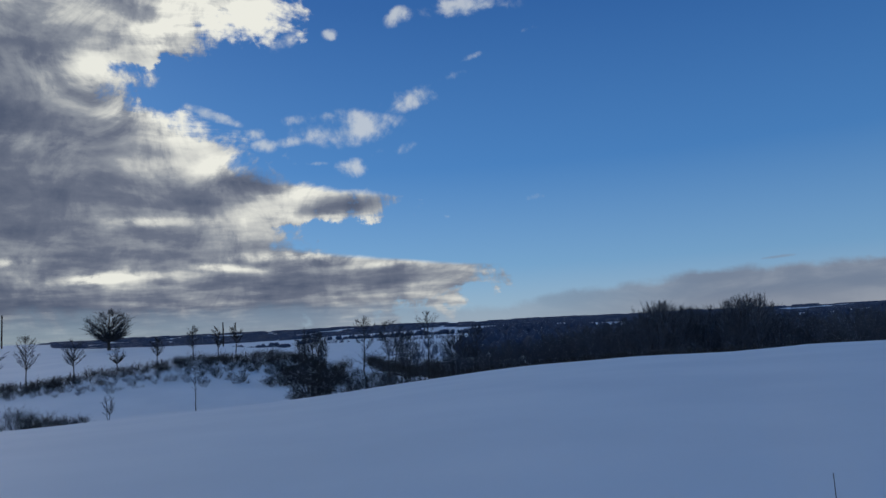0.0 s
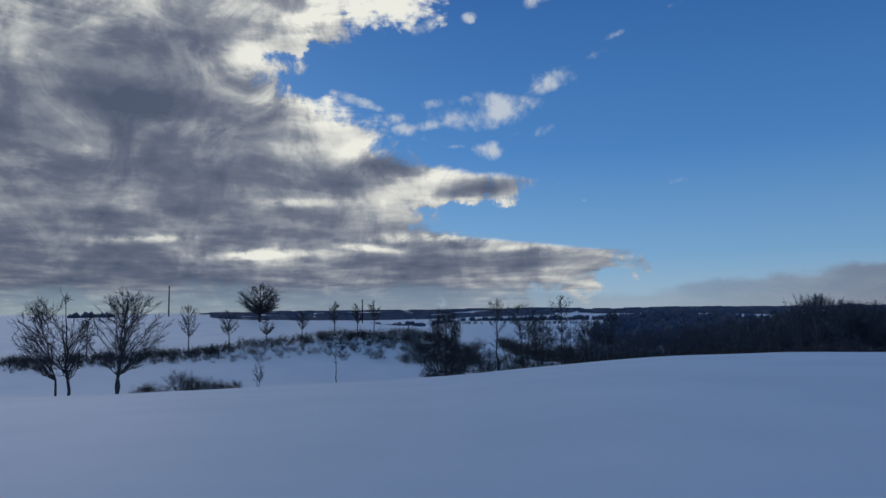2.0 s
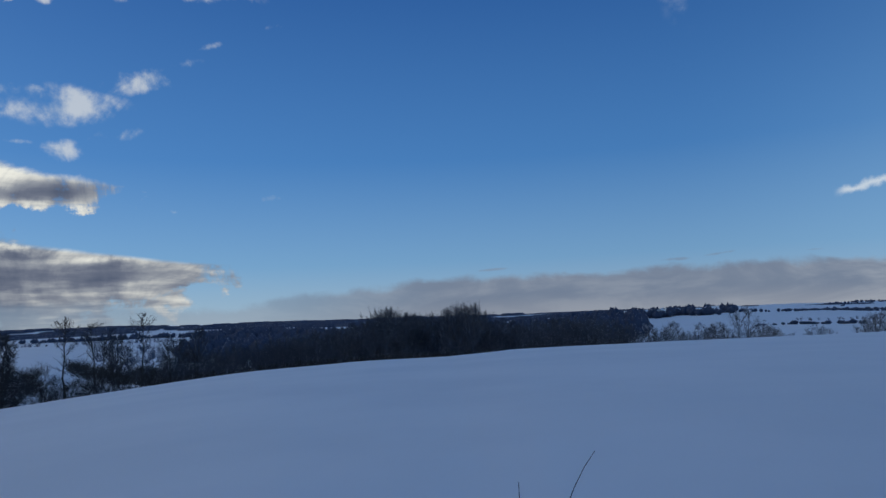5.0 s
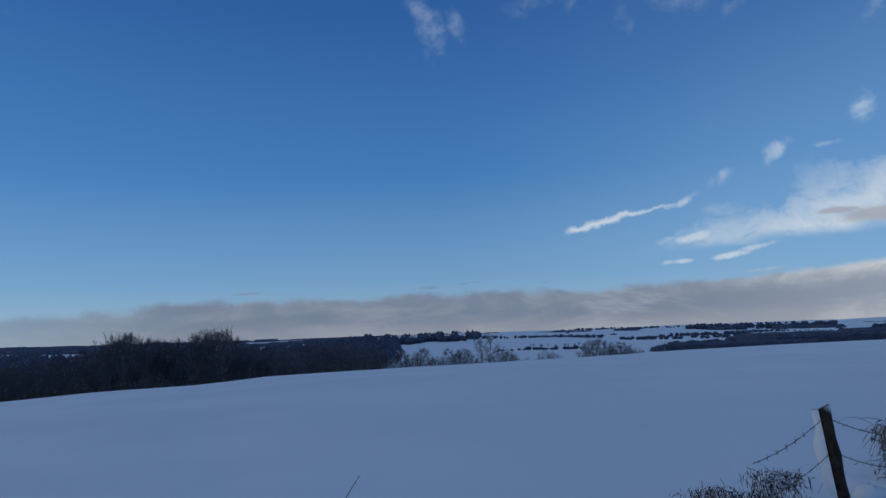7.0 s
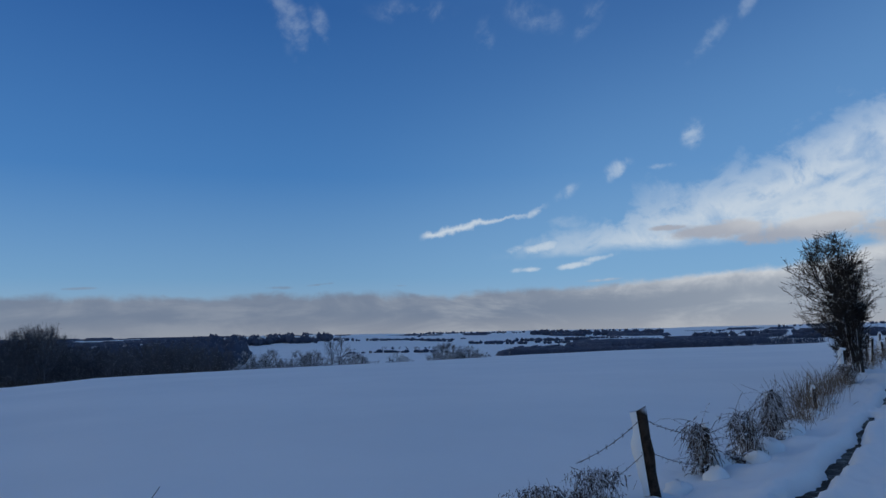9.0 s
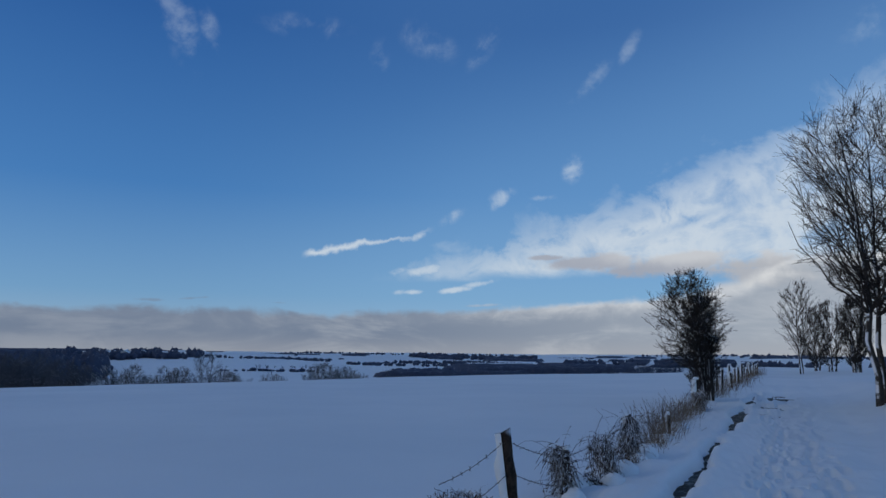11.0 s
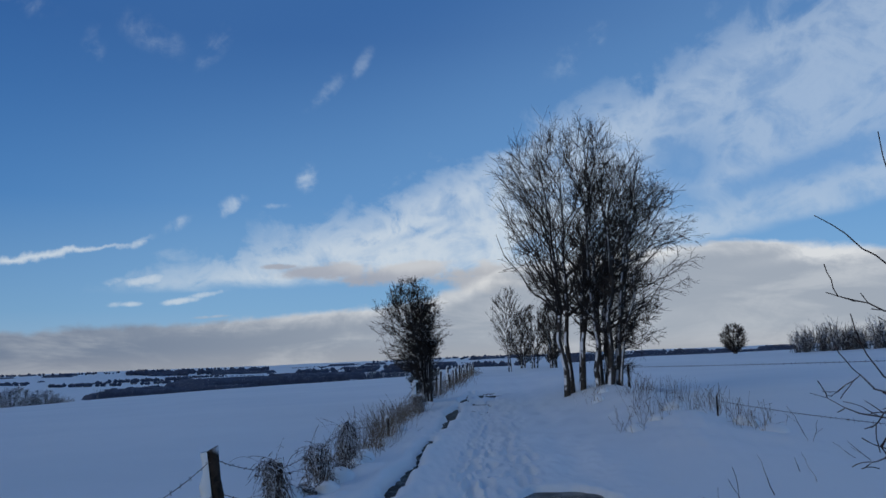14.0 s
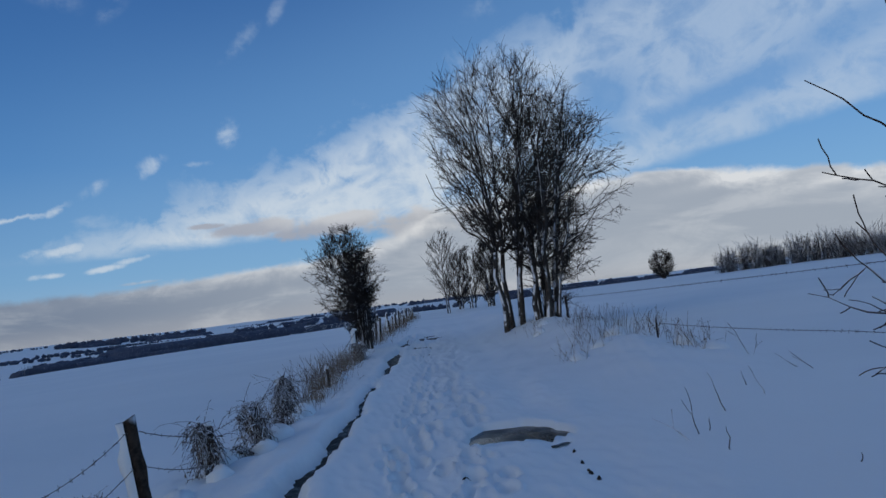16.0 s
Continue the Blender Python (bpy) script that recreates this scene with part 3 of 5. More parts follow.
def ground_z(x, y, detail=False):
    x, y = np.asarray(x, float), np.asarray(y, float)
    r = np.hypot(x, y)
    az = np.degrees(np.arctan2(-x, y))
    dip, rc = np.tan(np.radians(curve_of(az, DIP))), curve_of(az, CREST)
    near = -(dip - 2 * EYE / rc) * r - EYE * (r / rc) ** 2
    near = near - 14 * np.clip(r / rc - 1.06, 0, 2) ** 2 * np.clip((az - 4) / 8, 0, 1)
    far = beyond(np.where(az < -120, az + 360, az), r)
    k = 0.8
    field = np.maximum(near, far) + np.exp(-np.abs(near - far) / k) * 0.25 * k * np.clip((r - 40) / 30, 0, 1)
    # the lane lies level between its verges
    lane = np.clip((3.4 - np.abs(x + 0.1)) / 1.6, 0, 1) * np.clip((150 - np.abs(y)) / 40, 0, 1)
    lane = lane * lane * (3 - 2 * lane)
    field = np.where(x > 2, np.where(r < 60, np.maximum(far, 0) , field), field)
    z = field * (1 - lane)
    hills = relief(x, y, 420, 3) * 4.5 * np.clip((r - 350) / 600, 0, 1)
    z = z + hills + relief(x, y, 9, 5) * 0.035 + relief(x, y, 60, 8) * 0.12 * np.clip((r - 8) / 30, 0, 1)
    # raised verge on the far side of the lane and a low one under the fence
    z = z + 0.42 * np.exp(-((x - 3.6) / 1.1) ** 2) * np.clip((y - 8) / 14, 0, 1) * np.clip((60 - y) / 15, 0, 1)
    z = z - 0.14 * np.clip((-2.1 - x) / .7, 0, 1) * np.clip((y + 6) / 4, 0, 1) * np.clip((30 - y) / 12, 0, 1) * np.clip((x + 9) / 4, 0, 1)
    if detail:
        onlane = np.clip((2.0 - np.abs(x - 0.3)) / 0.8, 0, 1) * np.clip((70 - np.abs(y)) / 20, 0, 1)
        z = z - 0.05 * onlane * (np.exp(-((x + 0.45) / 0.30) ** 2) + np.exp(-((x - 1.15) / 0.30) ** 2))
        z = z + onlane * (relief(x, y, 0.9, 11) * 0.045 + relief(x, y, 0.4, 13) * 0.028)
        tuffet = np.clip((1.1 - np.abs(x + 2.75)) / .5, 0, 1) * np.clip((y - 3) / 3, 0, 1) * np.clip((40 - y) / 10, 0, 1)
        z = z + tuffet * (np.maximum(relief(x, y, .9, 41), -.1) * .10 + relief(x, y, .35, 43) * .025)
        tuffet = np.clip((x - 1.9) / 1.2, 0, 1) * np.clip((6.5 - x) / 1.5, 0, 1) * np.clip((y - 9) / 5, 0, 1) * np.clip((30 - y) / 6, 0, 1)
        z = z + tuffet * (np.maximum(relief(x, y, 1.3, 45), -.1) * .14 + relief(x, y, .45, 47) * .03)
        # trodden prints and crumbs
        fr = np.random.RandomState(31)
        zone = (np.abs(x - .3) < 2.2) & (y > 4) & (y < 34)
        xs_, ys_, dz_ = x[zone], y[zone], np.zeros(int(zone.sum()))
        for k in range(230):
            trail = k % 3
            py = 4.5 + 28 * ((k // 3) + fr.uniform(-.4, .4)) / 77
            px = (-.05, .25, -.55)[trail] + (.13 if (k // 3) % 2 else -.13) + fr.normal(0, .09)
            dd = np.hypot((xs_ - px) / .085, (ys_ - py) / .17)
            dz_ += -.085 * np.exp(-dd ** 4) + .035 * np.exp(-((dd - 1.35) / .3) ** 2)
        z[zone] += dz_
        gx, gw = gutter_x(y), gutter_half(y)
        cut = np.clip((gw - np.abs(x - gx)) / 0.10 + 0.5, 0, 1) * (gw > 0.02)
        for px, py, ax, ay in ((-.95, 27.2, .55, 1.3), (-.75, 33.5, .8, 2.0), (-1.2, 24.2, .35, .8)):
            e = np.hypot((x - px) / ax, (y - py) / ay) + .7 * relief(x, y, .7, 17)
            cut = np.maximum(cut, np.clip((1 - e) / .15, 0, 1))
        z = z + 0.05 * np.exp(-((np.abs(x - gx) - gw - 0.16) / 0.13) ** 2) * (gw > 0.02) - 0.17 * cut
        p = puddle_d(x, y)
        z = np.where(p < 1.6, z * np.clip((p - 1) / 0.6, 0, 1) + 0.014 * np.exp(-((p - 1.16) / 0.12) ** 2), z) - 0.16 * np.clip((1.06 - p) / 0.1, 0, 1)
    return z


def gz(x, y):
    return float(ground_z(np.array([x]), np.array([y]))[0])


def polar(az, r):
    a = radians(az)
    return -math.sin(a) * r, math.cos(a) * r


def at(az, r, sink=0.0):
    x, y = polar(az, r)
    return Vector((x, y, gz(x, y) - sink))


def build_ground():
    azs = np.concatenate([np.arange(-180, -42, 3), np.arange(-42, -30, 0.6), np.arange(-30, 1, 0.22), np.arange(1, 16, 0.085), np.arange(16, 30, 0.22), np.arange(30, 136, 0.5), np.arange(136, 180, 3)])
    rs = [0.0]
    r = 0.35
    while r < 4900:
        rs.append(r)
        r *= 1.012 if 5 < r < 22 else 1.02 if 4 < r < 60 else 1.05
    rs = np.array(rs)
    A, Rr = np.meshgrid(np.radians(azs), rs, indexing="ij")
    X, Y = -np.sin(A) * Rr, np.cos(A) * Rr
    Z = ground_z(X, Y, True)
    na, nr = A.shape
    co = np.stack([X, Y, Z], -1).reshape(-1, 3)
    i, j = np.meshgrid(np.arange(na), np.arange(nr - 1), indexing="ij")
    i2 = (i + 1) % na
    q = np.stack([i * nr + j, i * nr + j + 1, i2 * nr + j + 1, i2 * nr + j], -1).reshape(-1, 4)
    me = bpy.data.meshes.new("ground")
    me.vertices.add(len(co))
    me.vertices.foreach_set("co", co.ravel())
    me.loops.add(q.size)
    me.loops.foreach_set("vertex_index", q.ravel().astype(np.int32))
    me.polygons.add(len(q))
    me.polygons.foreach_set("loop_start", np.arange(len(q), dtype=np.int32) * 4)
    me.polygons.foreach_set("use_smooth", np.ones(len(q), bool))
    me.materials.append(SNOW)
    me.update()
    me.validate()
    return tagged(new("ground", me), "snow-covered fields and lane under open sky", "ground", kind="structure")


build_ground()


def strip(name, label, pts_left, pts_right, mat):
    v = [Vector(p) for p in pts_left] + [Vector(p) for p in pts_right]
    n = len(pts_left)
    return tagged(new(name, raw_mesh(name, v, [(i, n + i, n + i + 1, i + 1) for i in range(n - 1)], mat)), label, "water", kind="structure")


ys = np.arange(-4, 40, 0.15)
lx, wx = gutter_x(ys), gutter_half(ys) + 0.12
strip("gutter_mud", "wet dark mud in a melted gutter along the lane", [(a - b, y, -0.11) for a, b, y in zip(lx, wx, ys)], [(a + b + (1.9 if 22 < y < 37 else 0), y, -0.11) for a, b, y in zip(lx, wx, ys)], MUD)
ring = [Vector((PUDDLE[0] + 0.72 * math.cos(t * math.tau / 40), PUDDLE[1] + 0.3 + 0.86 * math.sin(t * math.tau / 40), -0.06)) for t in range(40)]
tagged(new("puddle_water", raw_mesh("puddle_water", ring, [tuple(range(40))], WATER)), "still dark puddle water ringed by snow", "water", kind="structure")

# ---------------------------------------------------------------- trees by the lane
tree_thing("tree", "dense dark leafless tree of many stems, snow on its boughs", "tree", 21, (3.85, 26.4, gz(3.85, 26.4)),
           height=8.9, stems=6, spread=2.4, crown_from=0.12, limbs=18, twigs=8, twiglets=5, trunk_r=0.14, fine=0.0075, rise=.75, off=(.55, 0), wild=1.0,
           more=((.15, .2, dict(height=4.6, stems=5, spread=1.55, crown_from=.02, limbs=18, twigs=9, twiglets=6, trunk_r=.07, fine=.0085, rise=.4, off=(.45, 0), wild=1.0)),
                 (.3, -.2, dict(height=7.4, stems=2, spread=2.1, crown_from=.42, limbs=15, twigs=8, twiglets=5, trunk_r=.09, fine=.0075, rise=.5, off=(1.5, 0), wild=.9, droop=.15))))
tree_thing("tree", "tall leafless tree with a rounded fan of branches on the verge", "tree", 24, (2.75, 27.2, gz(2.75, 27.2)),
           height=10.95, stems=4, spread=3.25, crown_from=0.33, limbs=30, twigs=11, twiglets=6, trunk_r=0.15, fine=0.0070, rise=1.35, off=(.25, 0), wild=.3)
tree_thing("hawthorn", "dense dark hawthorn bush beside the fence, leafless", "bush", 23, (-3.0, 29.2, gz(-3.0, 29.2)),
           height=5.15, stems=6, spread=1.6, crown_from=0.24, limbs=20, twigs=8, twiglets=5, trunk_r=0.07, fine=0.0075, rise=.8, off=(-.62, 0), wild=1.0,
           more=((.05, 0, dict(height=4.3, stems=7, spread=.72, crown_from=.01, limbs=20, twigs=8, twiglets=5, trunk_r=.07, fine=.0078, rise=.6, off=(-.25, 0), wild=1.0, tip=.6)),
                 (0, .1, dict(height=2.6, stems=4, spread=.55, crown_from=.0, limbs=18, twigs=8, twiglets=5, trunk_r=.06, fine=.0078, rise=.5, wild=1.0, tip=.6))))
for k, (x, y, h, s, sp, lab) in enumerate(((1.2, 86, 10.4, 2, 2.9, "round-crowned"), (4.3, 90, 8.2, 3, 2.0, "slender"), (6.2, 84, 8.2, 8, 1.7, "dark bushy"), (3.1, 98, 8.0, 3, 2.0, "slender"))):
    tree_thing("tree", lab + " leafless tree at the far end of the lane", "tree", 30 + k, (x, y, gz(x, y)), group="trees at the lane's end",
               height=h, stems=s, spread=sp, crown_from=0.22 if k == 0 else .06, limbs=26, twigs=9, twiglets=4, trunk_r=0.14, fine=0.016, rise=1.2)
tree_thing("round_bush", "lone round leafless bush in the snowy field", "bush", 40, at(-17.6, 98), height=4.0, stems=9, spread=1.75, crown_from=0.05, limbs=14, twigs=8, twiglets=4, trunk_r=0.07, fine=0.016)

# ---------------------------------------------------------------- trees beyond the field
for az_, r_, h, sp, seed, ox in ((125.9, 72, 11.0, 3.4, 50, -.9), (122.7, 71, 10.8, 3.7, 51, .9)):
    tree_thing("tree", "leafless twin-stemmed tree below the edge of the field", "tree", seed, at(az_, r_), height=h, stems=2, spread=sp, crown_from=0.33, limbs=28, twigs=10, twiglets=5, trunk_r=0.22, fine=0.020, rise=1.1, bark=DARKTWIG, twig=DARKTWIG, off=(ox * -.55, ox * .8))
tree_thing("tree", "dense leafless tree with drooping twigs in the dip", "tree", 52, at(98.2, 84), height=9.7, stems=3, spread=2.1, crown_from=0.42, limbs=30, twigs=10, twiglets=5, trunk_r=0.2, fine=0.018, rise=.9, wild=.6, twig=DARKTWIG,
           more=((0, 0, dict(height=5.9, stems=4, spread=3.5, crown_from=.12, limbs=30, twigs=11, twiglets=6, trunk_r=.18, fine=.017, droop=.45, rise=.7, wild=.7)),))
tree_thing("oak", "broad round leafless oak standing alone on the snowy hill", "tree", 53, at(112.4, 262), height=14.3, stems=1, spread=8.2, crown_from=0.24, limbs=70, twigs=11, twiglets=5, trunk_r=0.6, fine=0.042, rise=.75, twig=DARKTWIG)
for k, (az_, top_, r_) in enumerate(((124.5, .17, 124), (117.7, 1.06, 124), (114.8, .68, 124), (112.0, -.06, 126), (109.3, .47, 128), (106.8, 1.18, 128), (105.0, 1.02, 130), (103.7, 1.22, 128))):
    p = at(az_, r_)
    tree_thing("sapling", "young leafless tree on top of the bank", "tree", 60 + k, p, group="saplings on the bank",
               height=1.65 + r_ * math.tan(radians(top_)) - p.z, stems=1, spread=1.95 if k in (1, 2) else 1.35, crown_from=0.42, limbs=34, twigs=8, twiglets=3, trunk_r=0.12, fine=0.022, rise=1.2)
for k, (az_, r_, top_, sp, s, lo_) in enumerate(((94.0, 100, 1.24, 2.1, 1, .62), (91.8, 118, .91, 2.6, 2, .50), (88.9, 118, 1.42, 2.2, 1, .62), (90.6, 122, .0, 2.6, 3, .3), (86.8, 126, -.1, 2.8, 3, .3), (85.2, 130, .25, 2.4, 2, .5))):
    p = at(az_, r_)
    tree_thing("tree", "slim leafless tree at the edge of the valley scrub", "tree", 80 + k, p, group="trees in the valley", twig=DARKTWIG,
               height=1.65 + r_ * math.tan(radians(top_)) - p.z, stems=s, spread=sp, crown_from=lo_, limbs=26, twigs=8, twiglets=4, trunk_r=0.17, fine=0.017, rise=.9, wild=.5)
# frosted trees along the far side of the field
for k, (az_, r_, top_, sp, s) in enumerate(((43.6, 150, .24, 3.2, 2), (50.4, 158, -.8, 3.2, 3), (48.5, 156, -.75, 3.2, 3), (46.6, 156, -.9, 3.2, 3), (45.3, 160, -.95, 3.0, 3), (41.9, 165, -1.25, 2.6, 4), (34.9, 170, -.45, 4.6, 4), (33.2, 172, -.85, 3.8, 5))):
    p = at(az_, r_)
    tree_thing("frosted_tree", "grey frosted leafless tree beyond the brow of the field", "tree", 100 + k, p, group="frosted trees beyond the field", twig=FROST,
               height=max(3.0, 1.65 + r_ * math.tan(radians(top_)) - p.z), stems=s, spread=sp, crown_from=0.30, limbs=26, twigs=9, twiglets=5, trunk_r=0.2, fine=0.020, rise=1.0, wild=.5)


# ---------------------------------------------------------------- scrub and woods
def packed(runs, sides=3):
    v, f = tubes(runs, sides)
    tri = []
    for q in f:
        for i in range(1, len(q) - 1):
            tri.append((q[0], q[i], q[i + 1]))
    return np.array([tuple(p) for p in v]), np.array(tri, np.int32)


def brush(seed, n, h, w, r, fork=2):
    """A small fan of upright shoots with a few forks."""
    rg = rnd.Random(seed)
    runs = []
    for i in range(n):
        a = rg.uniform(0, math.tau)
        lean_ = rg.uniform(0.05, 1.0) * w / h
        p = Vector((rg.gauss(0, w * .12), rg.gauss(0, w * .12), -0.1 * h))
        s = branch(rg, p, Vector((math.cos(a) * lean_, math.sin(a) * lean_, 1)), h * rg.uniform(0.7, 1.1), r, 0.08, 0.02, 2)
        runs.append(s)
        for k in range(fork):
            q = s[0][0].lerp(s[0][2], rg.uniform(.3, .9))
            runs.append(branch(rg, q, Vector((rg.gauss(0, .7), rg.gauss(0, .7), rg.uniform(.2, 1))), h * rg.uniform(.25, .5), r * .6, 0.15, 0.02, 1))
    return packed(runs)


def lump(seed, h, w):
    """A ragged far-off tree head: a broken fan of facets."""
    rg = rnd.Random(seed)
    v, t = [], []
    for i in range(7):
        a, ww = rg.uniform(0, math.tau), w * rg.uniform(.25, .5)
        c = Vector((rg.gauss(0, w * .2), rg.gauss(0, w * .2), 0))
        top_ = c + Vector((rg.gauss(0, .1) * w, rg.gauss(0, .1) * w, h * rg.uniform(.7, 1.05)))
        d1 = Vector((math.cos(a), math.sin(a), 0)) * ww
        d2 = Vector((-math.sin(a), math.cos(a), 0)) * ww
        mid = Vector((0, 0, h * rg.uniform(.4, .65)))
        b = len(v)
        v += [c + mid + d1, c + mid + d2, c + mid - d1, c + mid - d2, top_, c - Vector((0, 0, .1 * h))]
        for k in range(4):
            t += [(b + k, b + (k + 1) % 4, b + 4), (b + (k + 1) % 4, b + k, b + 5)]
    return np.array([tuple(p) for p in v]), np.array(t, np.int32)


def scatter(name, label, category, protos, spots, mat, kind="stuff"):
    """One mesh of many small plants: spots are (x, y, z, scale, height scale, turn, which)."""
    vs, ts, base = [], [], 0
    for x, y, z, s, sh, turn, k in spots:
        v, t = protos[k % len(protos)]
        c, n = math.cos(turn), math.sin(turn)
        vs.append(np.stack([(v[:, 0] * c - v[:, 1] * n) * s + x, (v[:, 0] * n + v[:, 1] * c) * s + y, v[:, 2] * s * sh + z], 1))
        ts.append(t + base)
        base += len(v)
    co, tri = np.concatenate(vs), np.concatenate(ts)
    me = bpy.data.meshes.new(name)
    me.vertices.add(len(co))
    me.vertices.foreach_set("co", co.ravel())
    me.loops.add(tri.size)
    me.loops.foreach_set("vertex_index", tri.ravel())
    me.polygons.add(len(tri))
    me.polygons.foreach_set("loop_start", np.arange(len(tri), dtype=np.int32) * 3)
    me.materials.append(mat)
    me.update()
    return tagged(new(name, me), label, category, kind=kind)


def spots_in(rg, n, az_lo, az_hi, r_lo, r_hi, s_lo, s_hi, keep=None, h_lo=0.8, h_hi=1.2):
    res = []
    while len(res) < n:
        a, r = rg.uniform(az_lo, az_hi), math.sqrt(rg.uniform(r_lo ** 2, r_hi ** 2))
        x, y = polar(a, r)
        if keep and not keep(a, r, x, y):
            continue
        res.append([x, y, 0.0, rg.uniform(s_lo, s_hi), rg.uniform(h_lo, h_hi), rg.uniform(0, 6.28), rg.randrange(99)])
    z = ground_z(np.array([s[0] for s in res]), np.array([s[1] for s in res]))
    for s, h in zip(res, z):
        s[2] = float(h)
    return res


rg = rnd.Random(7)
WOOD_TOP = ((50, -1.0), (52, -.6), (53.9, .07), (56, .16), (60.5, .12), (62.4, .24), (63, .65), (64.1, 1.45), (65, 1.3), (65.8, .87), (66.5, .4), (67.8, .65), (69.3, .6), (70, 1.0), (71.2, 1.3), (72.3, .58), (73.8, .25), (74.9, -.1), (78.7, -.3), (81, -.75), (84, -1.15), (88, -1.6), (92, -2.1))
# front trees of the wood, each a thing
protos_w = []
for k in range(6):
    p = tree_thing("wood_tree", "tall dark leafless tree at the edge of the wood", "tree", 120 + k, (0, 0, 0), group="trees of the wood", bark=HAZED_WOODTWIG, twig=HAZED_WOODTWIG,
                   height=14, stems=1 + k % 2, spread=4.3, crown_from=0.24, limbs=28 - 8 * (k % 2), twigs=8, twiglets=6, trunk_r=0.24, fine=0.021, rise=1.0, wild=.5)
    protos_w.append(p)
for k in range(112):
    az_ = 51.5 + 36 * (k + rg.uniform(-.4, .4)) / 84 if k < 84 else rg.choice((64.0, 64.6, 65.3, 67.6, 68.6, 69.9, 70.7, 71.3)) + rg.gauss(0, .2)
    r_ = rg.uniform(118, 150)
    p = at(az_, r_)
    h = 1.65 + r_ * math.tan(radians(float(curve_of(az_, WOOD_TOP)) + (.22 if k > 83 else 0) - abs(rg.gauss(0, .22 if k < 84 else .07)))) - p.z
    s = max(h, 3.5) / 14
    m = Matrix.LocRotScale(p - Vector((0, 0, .2)), Euler((0, 0, rg.uniform(0, 6.28))), None)
    q = protos_w[k % 6]
    if k < 6:
        ob = q
        q.matrix_basis = m
    else:
        ob = copy_thing(q, m)
    ob.scale = (s * .85, s * .85, s)

fans = [brush(200 + k, 11, 1.0, .85, .020) for k in range(5)]
thin = [brush(210 + k, 9, 1.0, .7, .013, 3) for k in range(5)]
small = []
for k in range(5):
    wd_, cr_ = bare_tree(rnd.Random(240 + k), 1.0, 1, .30, .12, 18, 6, 2, .018, fine=.0024, rise=1.0, wild=.5)
    small.append(packed([r for st in wd_ for r in st] + [(q, [max(z_, .0022) for z_ in rr]) for q, rr in cr_]))
for v_, t_ in small:
    v_[:, 2] /= v_[:, 2].max()
bushy = [brush(260 + k, 15, 1.0, 1.3, .0115, 4) for k in range(6)]


def canopy(seed):
    """A far wood seen as one rough roof of crowns, about two units wide."""
    rs_ = np.random.RandomState(seed)
    n = 11
    gx_, gy_ = np.meshgrid(np.linspace(-1, 1, n), np.linspace(-1, 1, n))
    rr_ = np.hypot(gx_, gy_ * (1 + .4 * rs_.rand()))
    z_ = np.where(rr_ < 1.0, .30 + .16 * rs_.rand(n, n), -.1)
    v_ = np.stack([gx_ + rs_.normal(0, .035, (n, n)), gy_ + rs_.normal(0, .035, (n, n)), z_], -1).reshape(-1, 3)
    i_, j_ = np.meshgrid(np.arange(n - 1), np.arange(n - 1), indexing="ij")
    q_ = (i_ * n + j_).ravel()
    return v_, np.concatenate([np.stack([q_, q_ + 1, q_ + n + 1], 1), np.stack([q_, q_ + n + 1, q_ + n], 1)]).astype(np.int32)


roofs = [canopy(270 + k) for k in range(6)]
heads = [lump(220 + k, 1.0, 1.0) for k in range(5)]
wood_spots = spots_in(rg, 380, 51, 90, 126, 220, 8, 12)
for s in wood_spots:
    a = math.degrees(math.atan2(-s[0], s[1]))
    r = math.hypot(s[0], s[1])
    s[3] = max(2.5, 1.65 + r * math.tan(radians(float(curve_of(a, WOOD_TOP)) - rg.uniform(.45, 1.3))) - s[2]) / 1.05
scatter("wood_thicket", "dark leafless thicket filling the wood", "woods", small, wood_spots, HAZED_WOODTWIG)
frost_spots = spots_in(rg, 130, 29.5, 51.5, 128, 185, 3, 4)
for s in frost_spots:
    a, r = math.degrees(math.atan2(-s[0], s[1])), math.hypot(s[0], s[1])
    s[3], s[4] = max(1.5, 1.65 + r * math.tan(radians(-1.25 - .35 * math.sin(a * 1.9) - rg.uniform(0, .5) - (.25 if a < 42 else 0))) - s[2]) / 1.02, 1.0
scatter("frosted_scrub", "grey frosted scrub beyond the brow of the field", "scrub", small, frost_spots, FROST)
under = spots_in(rg, 480, 52, 88, 92, 135, 1.0, 2.8, lambda a, r, x, y: r > curve_of(a, CREST) + 18)
scatter("undergrowth", "low dark scrub along the edge of the wood", "scrub", thin, under, DARKTWIG)
# ragged grass and twigs along the brow of the field
brow = spots_in(rg, 300, 64, 90, 60, 100, .3, .75, lambda a, r, x, y: abs(r - curve_of(a, CREST) - 6 + (a - 75) * .1) < 2.2)
scatter("brow_grass", "rough snowy grass along the brow of the field", "grass", thin, brow, TWIG)
